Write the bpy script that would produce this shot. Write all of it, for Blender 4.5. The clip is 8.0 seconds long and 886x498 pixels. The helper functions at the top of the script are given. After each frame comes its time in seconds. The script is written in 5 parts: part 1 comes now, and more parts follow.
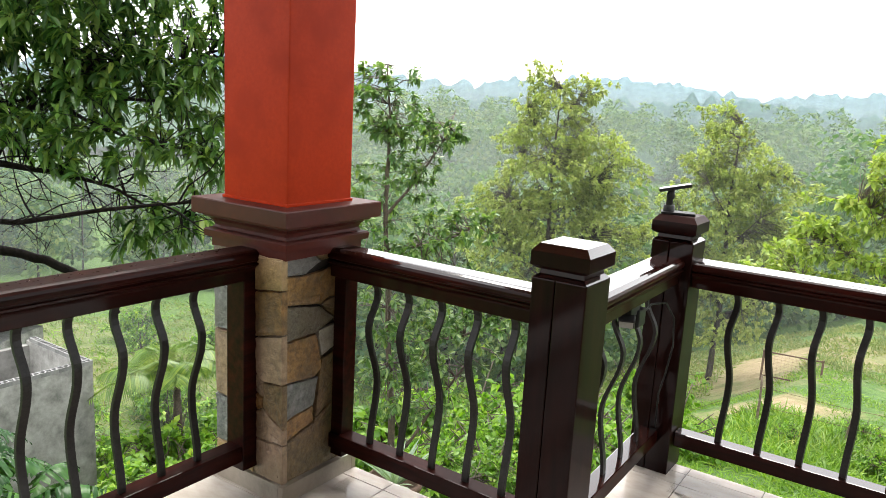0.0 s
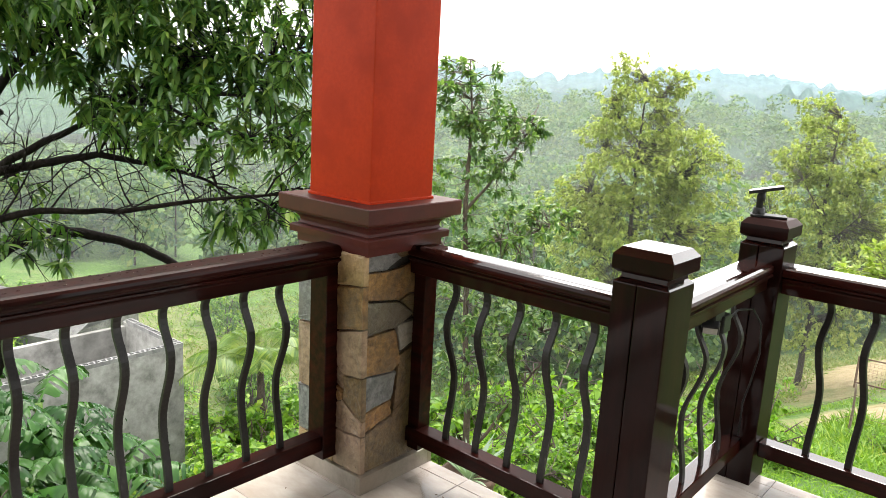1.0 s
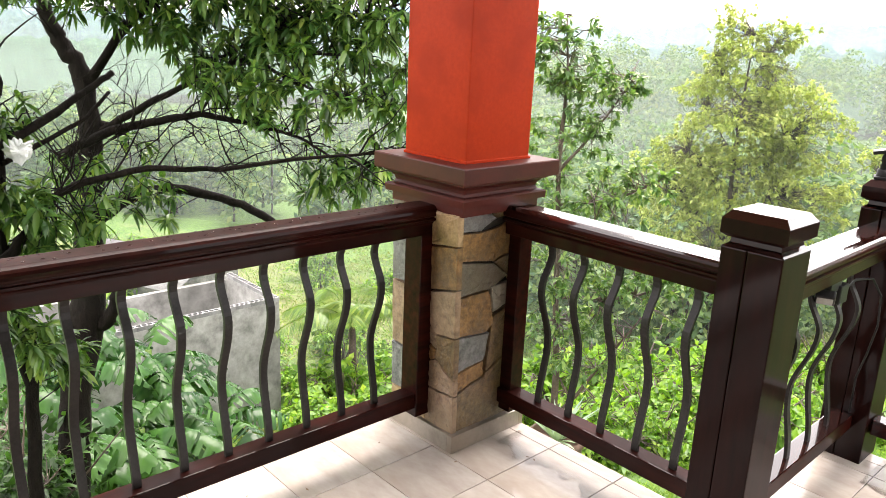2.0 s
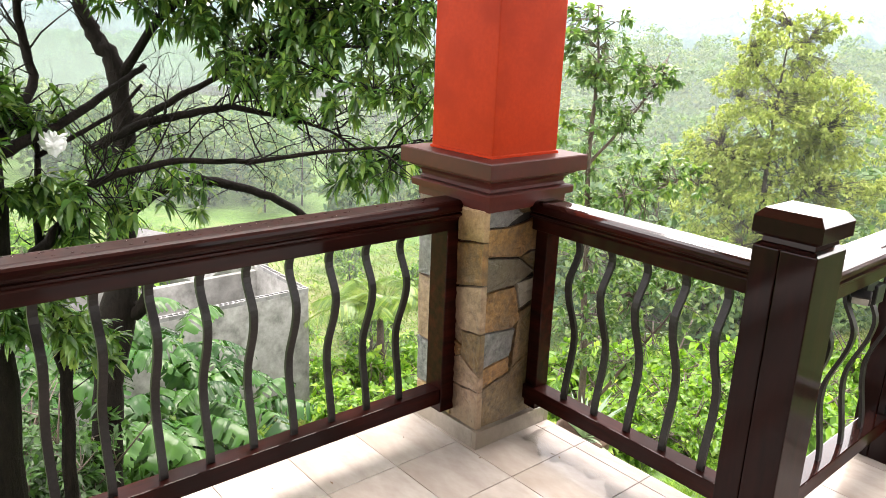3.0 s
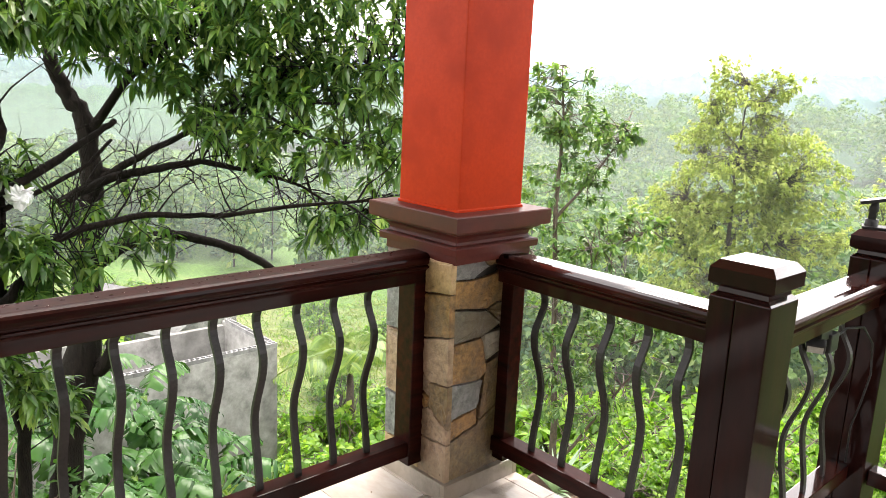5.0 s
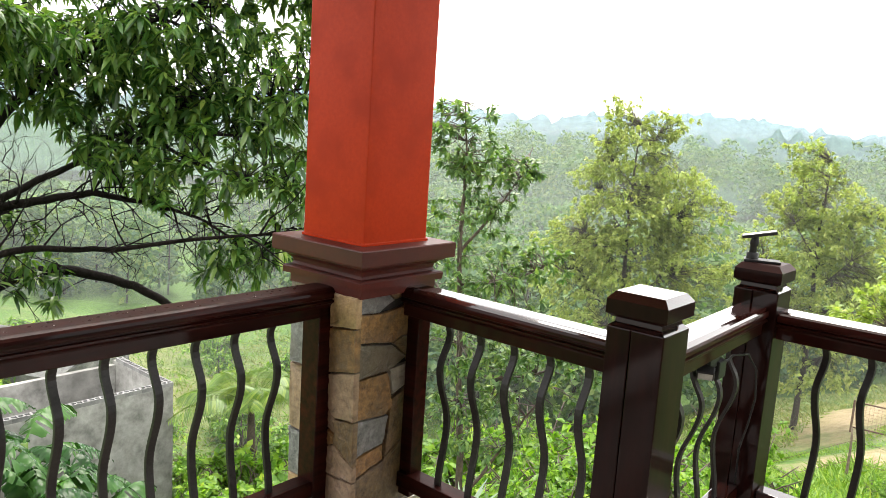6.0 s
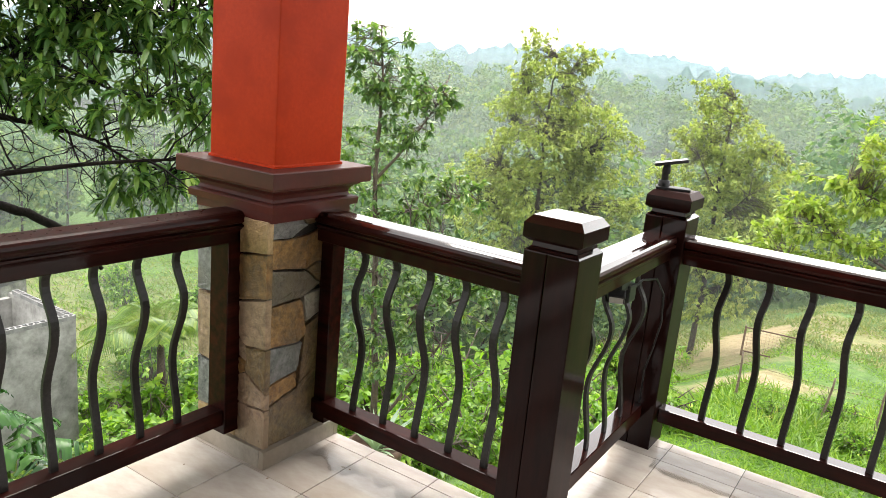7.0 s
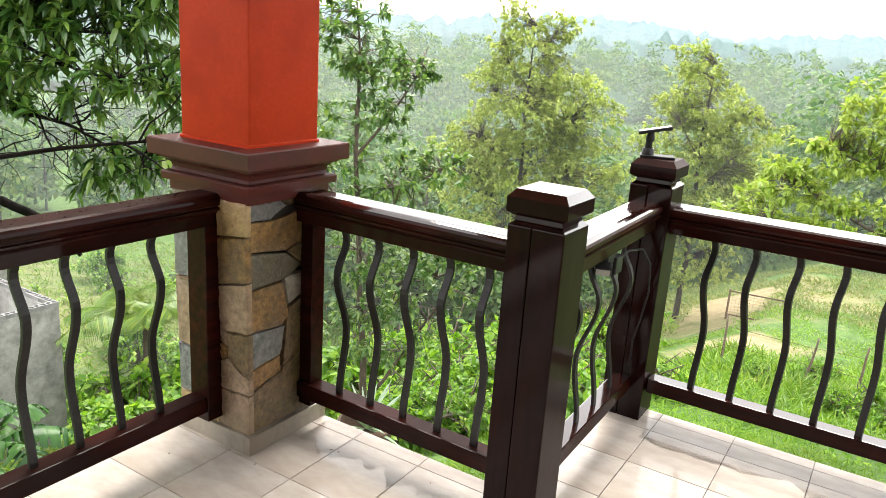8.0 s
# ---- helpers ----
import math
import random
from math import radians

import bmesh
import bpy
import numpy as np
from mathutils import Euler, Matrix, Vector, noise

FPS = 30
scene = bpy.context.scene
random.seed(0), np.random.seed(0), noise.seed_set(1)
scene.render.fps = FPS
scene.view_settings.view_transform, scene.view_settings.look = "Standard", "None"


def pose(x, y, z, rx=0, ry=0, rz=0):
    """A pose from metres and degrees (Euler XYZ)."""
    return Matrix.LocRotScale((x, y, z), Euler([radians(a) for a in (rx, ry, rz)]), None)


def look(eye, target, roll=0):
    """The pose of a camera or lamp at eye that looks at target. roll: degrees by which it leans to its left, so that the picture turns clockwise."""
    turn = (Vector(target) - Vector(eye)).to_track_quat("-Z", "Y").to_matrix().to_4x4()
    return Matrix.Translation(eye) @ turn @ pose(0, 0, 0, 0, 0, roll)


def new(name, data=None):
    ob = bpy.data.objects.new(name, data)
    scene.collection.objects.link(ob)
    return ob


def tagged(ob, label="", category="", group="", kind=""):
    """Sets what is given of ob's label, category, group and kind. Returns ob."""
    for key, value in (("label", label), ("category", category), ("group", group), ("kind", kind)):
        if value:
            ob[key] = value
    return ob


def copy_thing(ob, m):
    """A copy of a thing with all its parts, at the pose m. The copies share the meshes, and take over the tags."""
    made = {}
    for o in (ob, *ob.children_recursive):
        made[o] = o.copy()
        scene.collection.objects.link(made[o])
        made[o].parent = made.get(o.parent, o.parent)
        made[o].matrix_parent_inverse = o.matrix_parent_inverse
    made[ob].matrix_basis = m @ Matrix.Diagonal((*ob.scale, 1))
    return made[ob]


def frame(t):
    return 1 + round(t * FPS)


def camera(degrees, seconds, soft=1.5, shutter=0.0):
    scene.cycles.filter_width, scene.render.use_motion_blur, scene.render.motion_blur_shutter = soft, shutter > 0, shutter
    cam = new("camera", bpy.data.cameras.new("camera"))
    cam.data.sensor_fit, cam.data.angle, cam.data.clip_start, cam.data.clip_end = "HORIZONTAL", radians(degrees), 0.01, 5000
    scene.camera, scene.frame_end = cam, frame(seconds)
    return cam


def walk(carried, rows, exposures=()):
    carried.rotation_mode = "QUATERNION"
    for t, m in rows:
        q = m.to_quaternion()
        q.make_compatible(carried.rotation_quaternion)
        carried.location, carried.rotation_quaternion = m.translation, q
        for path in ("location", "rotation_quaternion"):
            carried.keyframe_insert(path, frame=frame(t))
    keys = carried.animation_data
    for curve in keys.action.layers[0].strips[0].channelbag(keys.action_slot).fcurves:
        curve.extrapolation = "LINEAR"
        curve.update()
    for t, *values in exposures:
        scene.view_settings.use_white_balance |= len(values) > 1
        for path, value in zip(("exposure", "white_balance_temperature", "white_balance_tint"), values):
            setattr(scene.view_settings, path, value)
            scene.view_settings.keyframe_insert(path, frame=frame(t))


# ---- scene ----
cam = camera(61.5, 8.0, soft=0.6)
PATH = [
    (0, (2.067, -1.992, 1.508), (0.968, -0.366, 1.123), 3.2),
    (0.5, (2.064, -1.996, 1.526), (0.895, -0.42, 1.14), 3.5),
    (1, (2.067, -1.999, 1.532), (0.804, -0.504, 1.116), 3.2),
    (1.5, (2.041, -1.982, 1.522), (0.674, -0.6, 1.048), 2.5),
    (2, (2.025, -1.988, 1.524), (0.614, -0.674, 0.993), 2.5),
    (3.5, (2.018, -1.962, 1.534), (0.547, -0.723, 0.985), 2.1),
    (4, (2.027, -1.962, 1.525), (0.548, -0.728, 0.983), 2.1),
    (5.5, (2.063, -1.992, 1.542), (0.696, -0.571, 1.21), 3.0),
    (6, (2.061, -1.99, 1.54), (0.793, -0.475, 1.23), 3.7),
    (6.5, (2.059, -1.996, 1.527), (0.902, -0.412, 1.138), 4.9),
    (7, (2.031, -1.952, 1.504), (0.975, -0.32, 1.033), 5.4),
    (7.5, (2.013, -1.908, 1.497), (1.059, -0.23, 0.973), 5.2),
    (8, (2.006, -1.901, 1.503), (0.998, -0.259, 0.966), 3.9),
]
EXPOSURES = [(0, 2.1, 6650, 10), (1, 2.3, 6800, 10), (2, 2.72, 6950, 16), (4, 2.76, 6950, 16), (5.5, 2.55, 6900, 13), (6.5, 2.15, 6850, 10), (7.5, 2.45, 6850, 10), (8, 2.45, 6850, 10)]
walk(cam, [(t, look(eye, target, roll)) for t, eye, target, roll in PATH], EXPOSURES)

# ---- light: rainy, overcast daylight ----
SUN_UP, SUN_ROT = radians(58), radians(150)
world = bpy.data.worlds.new("overcast_sky")
scene.world = world
world.use_nodes = True
wn, wl = world.node_tree.nodes, world.node_tree.links
wn.clear()
sky = wn.new("ShaderNodeTexSky")
sky.sky_type = "NISHITA"
sky.sun_disc = False
sky.sun_elevation, sky.sun_rotation = SUN_UP, SUN_ROT
sky.air_density, sky.dust_density, sky.ozone_density = 1.0, 1.0, 1.0
cloud = wn.new("ShaderNodeHueSaturation")
cloud.inputs["Saturation"].default_value = 0.10
back = wn.new("ShaderNodeBackground")
back.inputs["Strength"].default_value = 0.15
wout = wn.new("ShaderNodeOutputWorld")
wl.new(sky.outputs[0], cloud.inputs["Color"])
wl.new(cloud.outputs[0], back.inputs["Color"])
wl.new(back.outputs[0], wout.inputs[0])
sun = new("sun", bpy.data.lights.new("sun", "SUN"))
sun.data.energy, sun.data.angle, sun.data.color = 1.4, radians(40), (1.0, 0.97, 0.92)
sun.matrix_world = look((0, 0, 40), (0 - math.sin(SUN_ROT) * -12, 0 + math.cos(SUN_ROT) * 12, 18))


# ---- materials ----
def material(name, rough=0.5, metal=0.0, coat=0.0, coat_rough=0.1):
    m = bpy.data.materials.new(name)
    m.use_nodes = True
    n = m.node_tree.nodes
    b = n["Principled BSDF"]
    b.inputs["Roughness"].default_value = rough
    b.inputs["Metallic"].default_value = metal
    b.inputs["Coat Weight"].default_value = coat
    b.inputs["Coat Roughness"].default_value = coat_rough
    return m, n, m.node_tree.links, b


def ramp(n, l, source, stops):
    r = n.new("ShaderNodeValToRGB")
    e = r.color_ramp.elements
    while len(e) < len(stops):
        e.new(0.5)
    for k, (p, c) in zip(e, stops):
        k.position, k.color = p, (*c, 1)
    l.new(source, r.inputs[0])
    return r.outputs[0]


def noise_tex(n, l, scale, detail=4, rough=0.6, stretch=(1, 1, 1), kind="Object"):
    co = n.new("ShaderNodeTexCoord")
    mp = n.new("ShaderNodeMapping")
    mp.inputs["Scale"].default_value = stretch
    l.new(co.outputs[kind], mp.inputs[0])
    t = n.new("ShaderNodeTexNoise")
    t.inputs["Scale"].default_value, t.inputs["Detail"].default_value, t.inputs["Roughness"].default_value = scale, detail, rough
    l.new(mp.outputs[0], t.inputs["Vector"])
    return t.outputs["Fac"]


def mixc(n, l, fac, a, b, mode="MIX"):
    m = n.new("ShaderNodeMix")
    m.data_type, m.blend_type = "RGBA", mode
    for sock, v in ((m.inputs[0], fac), (m.inputs[6], a), (m.inputs[7], b)):
        if isinstance(v, (int, float)):
            sock.default_value = v
        elif isinstance(v, tuple):
            sock.default_value = (*v, 1)
        else:
            l.new(v, sock)
    return m.outputs[2]


def maths(n, l, op, a, b):
    m = n.new("ShaderNodeMath")
    m.operation = op
    for sock, v in zip(m.inputs, (a, b)):
        if isinstance(v, (int, float)):
            sock.default_value = v
        else:
            l.new(v, sock)
    return m.outputs[0]


def bump(n, l, b, height, strength=0.3, dist=0.01):
    k = n.new("ShaderNodeBump")
    k.inputs["Strength"].default_value, k.inputs["Distance"].default_value = strength, dist
    l.new(height, k.inputs["Height"])
    l.new(k.outputs[0], b.inputs["Normal"])
    l.new(k.outputs[0], b.inputs["Coat Normal"])


def grained(name, dark, light, scale, rough=0.5, coat=0.0, coat_rough=0.1, stretch=(1, 1, 1), relief=0.2, dist=0.004, kind="Object", stain=None, rough_var=0.15, random_value=0.0):
    """A surface with grain, larger stains and fine relief."""
    m, n, l, b = material(name, rough, 0.0, coat, coat_rough)
    fine = noise_tex(n, l, scale, 6, 0.65, stretch, kind)
    wide = noise_tex(n, l, scale * 0.12, 3, 0.5, (1, 1, 1), kind)
    col = ramp(n, l, fine, [(0.3, dark), (0.72, light)])
    if stain:
        col = mixc(n, l, ramp(n, l, wide, [(0.45, (0, 0, 0)), (0.7, (1, 1, 1))]), col, stain)
    if random_value:
        info = n.new("ShaderNodeObjectInfo")
        hs = n.new("ShaderNodeHueSaturation")
        l.new(maths(n, l, "ADD", maths(n, l, "MULTIPLY", info.outputs["Random"], random_value), 1 - random_value / 2), hs.inputs["Value"])
        l.new(col, hs.inputs["Color"])
        col = hs.outputs[0]
    l.new(col, b.inputs["Base Color"])
    l.new(maths(n, l, "ADD", maths(n, l, "MULTIPLY", wide, rough_var), rough - rough_var / 2), b.inputs["Roughness"])
    bump(n, l, b, fine, relief, dist)
    return m


def leafy(name, stops, rough=0.35, through_light=0.35, patch_scale=0.8, patch=0.9):
    """Leaf skin: colour by leaf and by spray, a soft sheen and light shining through."""
    m, n, l, b = material(name, rough)
    geo = n.new("ShaderNodeNewGeometry")
    spread = noise_tex(n, l, patch_scale, 2, 0.5)
    pick = maths(n, l, "ADD", maths(n, l, "MULTIPLY", geo.outputs["Random Per Island"], 0.62), maths(n, l, "MULTIPLY", maths(n, l, "SUBTRACT", noise_tex(n, l, patch_scale * 2.3, 2, 0.5), 0.25), 0.76))
    col = ramp(n, l, pick, stops)
    hs = n.new("ShaderNodeHueSaturation")
    l.new(maths(n, l, "ADD", maths(n, l, "MULTIPLY", spread, patch), 1 - patch / 2), hs.inputs["Value"])
    l.new(col, hs.inputs["Color"])
    col = hs.outputs[0]
    l.new(col, b.inputs["Base Color"])
    b.inputs["Specular IOR Level"].default_value = 0.5
    tr = n.new("ShaderNodeBsdfTranslucent")
    l.new(mixc(n, l, 1.0, col, (1.08, 1.18, 0.5), "MULTIPLY"), tr.inputs["Color"])
    mx = n.new("ShaderNodeMixShader")
    mx.inputs[0].default_value = through_light
    l.new(b.outputs[0], mx.inputs[1])
    l.new(tr.outputs[0], mx.inputs[2])
    l.new(mx.outputs[0], n["Material Output"].inputs[0])
    return m


RED = grained("red_paint", (0.34, 0.024, 0.0035), (0.42, 0.033, 0.005), 60, 0.42, 0.0, 0.2, relief=0.06, stain=(0.31, 0.021, 0.003))
BROWN = grained("oxblood_paint", (0.052, 0.0080, 0.0048), (0.074, 0.0118, 0.0070), 40, 0.45, 0.10, 0.08, relief=0.05, stain=(0.044, 0.0072, 0.0044))
WOOD = grained("varnished_dark_wood", (0.0040, 0.0012, 0.0011), (0.019, 0.0040, 0.0031), 26, 0.55, 0.20, 0.08, (1, 1, 0.12), 0.10, 0.001, stain=(0.009, 0.0024, 0.0018))
WOOD_X = grained("varnished_dark_wood_lengthwise", (0.005, 0.0015, 0.0012), (0.040, 0.0056, 0.0034), 26, 0.5, 0.20, 0.07, (0.1, 1, 1), 0.10, 0.001, stain=(0.011, 0.0026, 0.0018))
WET = grained("rain_wet_dark_wood", (0.009, 0.0028, 0.0023), (0.036, 0.0085, 0.0058), 26, 0.12, 1.0, 0.02, (0.1, 1, 1), 0.02, 0.001, stain=(0.016, 0.0048, 0.0034))
DAMP = grained("damp_dark_wood", (0.012, 0.0026, 0.0017), (0.040, 0.0078, 0.0048), 26, 0.45, 0.07, 0.05, (1, 1, 1), 0.15, 0.002, stain=(0.020, 0.0044, 0.0028))
IRON = grained("painted_iron", (0.010, 0.0085, 0.008), (0.022, 0.018, 0.017), 90, 0.42, 0.06, 0.2, relief=0.1)
BLACK = grained("black_plastic", (0.012, 0.012, 0.013), (0.02, 0.02, 0.02), 80, 0.45, relief=0.05)
LENS = grained("pale_lamp_glass", (0.28, 0.29, 0.28), (0.38, 0.38, 0.36), 30, 0.15, 0.5, relief=0.02)
MORTAR = grained("dark_mortar", (0.015, 0.012, 0.010), (0.04, 0.034, 0.028), 60, 0.8, relief=0.5)
# Boards of unseen walls and ceiling, dark to cut light reflected in the railings.
PANEL = grained("unseen_dark_boards", (0.05, 0.025, 0.014), (0.10, 0.05, 0.028), 12, 0.6, relief=0.2, stretch=(0.1, 1, 1))
STONES = {
    "w": grained("pale_stone", (0.20, 0.19, 0.16), (0.40, 0.37, 0.31), 42, 0.42, 0.3, 0.25, relief=1.0, dist=0.008, stain=(0.28, 0.24, 0.17), random_value=0.2),
    "y": grained("ochre_stone", (0.24, 0.15, 0.066), (0.55, 0.38, 0.19), 42, 0.45, 0.25, 0.25, relief=0.9, dist=0.008, stain=(0.34, 0.24, 0.13), random_value=0.2),
    "o": grained("rusty_stone", (0.10, 0.047, 0.014), (0.42, 0.225, 0.075), 42, 0.45, 0.25, 0.25, relief=0.9, dist=0.008, stain=(0.12, 0.085, 0.05), random_value=0.2),
    "p": grained("buff_stone", (0.17, 0.112, 0.07), (0.43, 0.295, 0.19), 42, 0.45, 0.25, 0.25, relief=0.9, dist=0.008, stain=(0.33, 0.23, 0.15), random_value=0.2),
    "b": grained("brown_stone", (0.06, 0.036, 0.017), (0.26, 0.165, 0.078), 42, 0.42, 0.3, 0.25, relief=1.0, dist=0.008, stain=(0.20, 0.13, 0.05), random_value=0.25),
    "g": grained("grey_stone", (0.045, 0.037, 0.027), (0.20, 0.165, 0.12), 42, 0.42, 0.3, 0.25, relief=1.0, dist=0.008, stain=(0.13, 0.095, 0.055), random_value=0.25),
    "s": grained("slate_blue_stone", (0.06, 0.064, 0.068), (0.27, 0.265, 0.26), 42, 0.4, 0.3, 0.25, relief=1.0, dist=0.008, stain=(0.16, 0.145, 0.125), random_value=0.25),
}
TILE = grained("cream_marble_tile", (0.40, 0.345, 0.295), (0.62, 0.57, 0.52), 4.0, 0.16, 0.6, 0.04, (1, 2.4, 1), 0.02, 0.002, stain=(0.40, 0.325, 0.265), random_value=0.10)
SKIRT = grained("stone_skirting", (0.20, 0.165, 0.13), (0.36, 0.31, 0.25), 14, 0.3, 0.3, 0.15, relief=0.1, stain=(0.22, 0.17, 0.125))
GROUT = grained("grey_grout", (0.10, 0.085, 0.07), (0.17, 0.15, 0.13), 60, 0.8, relief=0.3)
PLASTER = grained("pale_plaster", (0.55, 0.52, 0.46), (0.66, 0.63, 0.57), 20, 0.7, relief=0.2)
CONCRETE = grained("weathered_concrete", (0.10, 0.098, 0.092), (0.40, 0.395, 0.375), 2.2, 0.8, relief=0.5, dist=0.02, stain=(0.075, 0.074, 0.066))
BLOCK = grained("hollow_concrete_block", (0.13, 0.13, 0.13), (0.25, 0.25, 0.245), 6, 0.85, relief=0.4, random_value=0.3)
BARK = grained("grey_bark", (0.014, 0.011, 0.009), (0.085, 0.07, 0.056), 16, 0.75, relief=0.9, dist=0.03, stretch=(1, 1, 0.25), stain=(0.03, 0.026, 0.021))
BARK_WET = grained("wet_dark_bark", (0.0035, 0.003, 0.0026), (0.015, 0.0115, 0.009), 24, 0.75, relief=1.0, dist=0.03, stretch=(1, 1, 0.3), stain=(0.009, 0.008, 0.0065))
BARK_WARM = grained("brown_bark", (0.03, 0.02, 0.014), (0.11, 0.075, 0.052), 22, 0.6, relief=0.8, dist=0.015, stain=(0.05, 0.038, 0.03))
STICK = grained("weathered_stick", (0.07, 0.05, 0.035), (0.18, 0.14, 0.10), 20, 0.8, relief=0.5)
RUST = grained("rusty_iron", (0.05, 0.028, 0.018), (0.13, 0.07, 0.04), 30, 0.8, relief=0.3)
PLASTIC = grained("white_plastic_bag", (0.78, 0.79, 0.81), (0.86, 0.87, 0.88), 30, 0.3, relief=0.3)
CLAY = grained("mossy_clay", (0.05, 0.028, 0.018), (0.12, 0.065, 0.04), 25, 0.7, relief=0.4)

MANGO = leafy("mango_leaf", [(0.0, (0.016, 0.048, 0.013)), (0.35, (0.046, 0.112, 0.026)), (0.7, (0.11, 0.20, 0.042)), (0.93, (0.22, 0.31, 0.06)), (1.0, (0.33, 0.31, 0.07))], 0.26, 0.45, 1.1)
CITRUS = leafy("citrus_leaf", [(0.0, (0.030, 0.080, 0.026)), (0.45, (0.095, 0.185, 0.058)), (0.8, (0.21, 0.31, 0.09)), (1.0, (0.40, 0.46, 0.09))], 0.28, 0.45, 1.4)
OLIVE = leafy("yellow_green_leaf", [(0.0, (0.15, 0.20, 0.06)), (0.4, (0.28, 0.345, 0.10)), (0.75, (0.40, 0.45, 0.14)), (1.0, (0.50, 0.48, 0.17))], 0.5, 0.5, 0.5)
LIME = leafy("light_green_leaf", [(0.0, (0.14, 0.22, 0.055)), (0.45, (0.28, 0.38, 0.08)), (0.8, (0.42, 0.50, 0.11)), (1.0, (0.56, 0.54, 0.12))], 0.45, 0.5, 0.8)
SHRUB = leafy("shrub_leaf", [(0.0, (0.035, 0.105, 0.010)), (0.4, (0.115, 0.255, 0.024)), (0.75, (0.245, 0.405, 0.045)), (1.0, (0.44, 0.52, 0.08))], 0.38, 0.55, 0.9)
WOODS = leafy("woodland_leaf", [(0.0, (0.040, 0.098, 0.060)), (0.4, (0.085, 0.162, 0.074)), (0.75, (0.155, 0.235, 0.080)), (1.0, (0.26, 0.31, 0.10))], 0.75, 0.40, 0.07, 1.0)
BANANA = leafy("banana_leaf", [(0.0, (0.007, 0.034, 0.007)), (0.5, (0.017, 0.066, 0.012)), (1.0, (0.06, 0.15, 0.026))], 0.26, 0.22, 1.5, 1.2)
# Darker shrub leaf: the shade under the mango tree is put into its colour.
DEEP = leafy("shade_painted_leaf", [(0.0, (0.010, 0.034, 0.007)), (0.45, (0.028, 0.082, 0.014)), (0.85, (0.065, 0.16, 0.026)), (1.0, (0.15, 0.26, 0.04))], 0.42, 0.40)
PALM = leafy("palm_leaf", [(0.0, (0.045, 0.11, 0.018)), (0.55, (0.12, 0.21, 0.032)), (1.0, (0.26, 0.33, 0.055))], 0.35, 0.4)
GRASS = leafy("grass_blade", [(0.0, (0.055, 0.13, 0.010)), (0.4, (0.115, 0.235, 0.018)), (0.75, (0.20, 0.33, 0.032)), (1.0, (0.36, 0.40, 0.08))], 0.5, 0.42, 0.35, 1.2)
DRY = leafy("dry_grass_blade", [(0.0, (0.08, 0.15, 0.03)), (0.5, (0.17, 0.22, 0.06)), (1.0, (0.30, 0.27, 0.12))], 0.6, 0.4)
AGAVE = leafy("silver_blade", [(0.0, (0.16, 0.25, 0.17)), (0.6, (0.30, 0.40, 0.28)), (1.0, (0.50, 0.56, 0.44))], 0.4, 0.2)
LITTER = leafy("dead_leaf", [(0.0, (0.06, 0.03, 0.015)), (1.0, (0.20, 0.11, 0.05))], 0.6, 0.1)
WET.node_tree.nodes["Principled BSDF"].inputs["Coat IOR"].default_value = 1.6
DAMP.node_tree.nodes["Principled BSDF"].inputs["Specular IOR Level"].default_value = 0.06
for m in (WOOD, WOOD_X):
    m.node_tree.nodes["Principled BSDF"].inputs["Specular IOR Level"].default_value = 0.03
BANANA.node_tree.nodes["Principled BSDF"].inputs["Specular IOR Level"].default_value = 0.25
BARK_WET.node_tree.nodes["Principled BSDF"].inputs["Specular IOR Level"].default_value = 0.06
for m in (BROWN, IRON, BARK, BLACK):
    m.node_tree.nodes["Principled BSDF"].inputs["Specular IOR Level"].default_value = 0.22
RED.node_tree.nodes["Principled BSDF"].inputs["Specular IOR Level"].default_value = 0.08


# ---- mesh helpers ----
def from_bm(name, bm, mat, smooth=False):
    me = bpy.data.meshes.new(name)
    bm.normal_update()
    bm.to_mesh(me)
    bm.free()
    me.materials.append(mat)
    if smooth:
        me.polygons.foreach_set("use_smooth", [True] * len(me.polygons))
    return me


def part(name, bm, mat, parent=None, label="", smooth=False):
    """Links a bmesh, or a finished mesh, as one object under its thing."""
    me = bm if isinstance(bm, bpy.types.Mesh) else from_bm(name, bm, mat, smooth)
    ob = new(name, me)
    ob.parent = parent
    return tagged(ob, label) if label else ob


def wet_top(ob, film=None):
    """Lays the rain's film on the level top faces of a part."""
    me = ob.data
    me.materials.append(film or WET)
    top = max(v.co.z for v in me.vertices)
    for f in me.polygons:
        if f.normal.z > 0.5 and f.center.z > top - 0.045:
            f.material_index = 1
    return ob


def thing(name, at, label, category, group="", kind=""):
    ob = new(name)
    ob.empty_display_size = 0.1
    ob.matrix_world = at if isinstance(at, Matrix) else Matrix.Translation(at)
    return tagged(ob, label, category, group, kind)


def box_bm(x0, x1, y0, y1, z0, z1, bevel=0.004, segments=2):
    bm = bmesh.new()
    bmesh.ops.create_cube(bm, size=1.0, matrix=Matrix.Translation(((x0 + x1) / 2, (y0 + y1) / 2, (z0 + z1) / 2)) @ Matrix.Diagonal((x1 - x0, y1 - y0, z1 - z0, 1)))
    if bevel:
        bmesh.ops.bevel(bm, geom=bm.edges[:], offset=bevel, segments=segments, affect="EDGES", profile=0.6)
    return bm


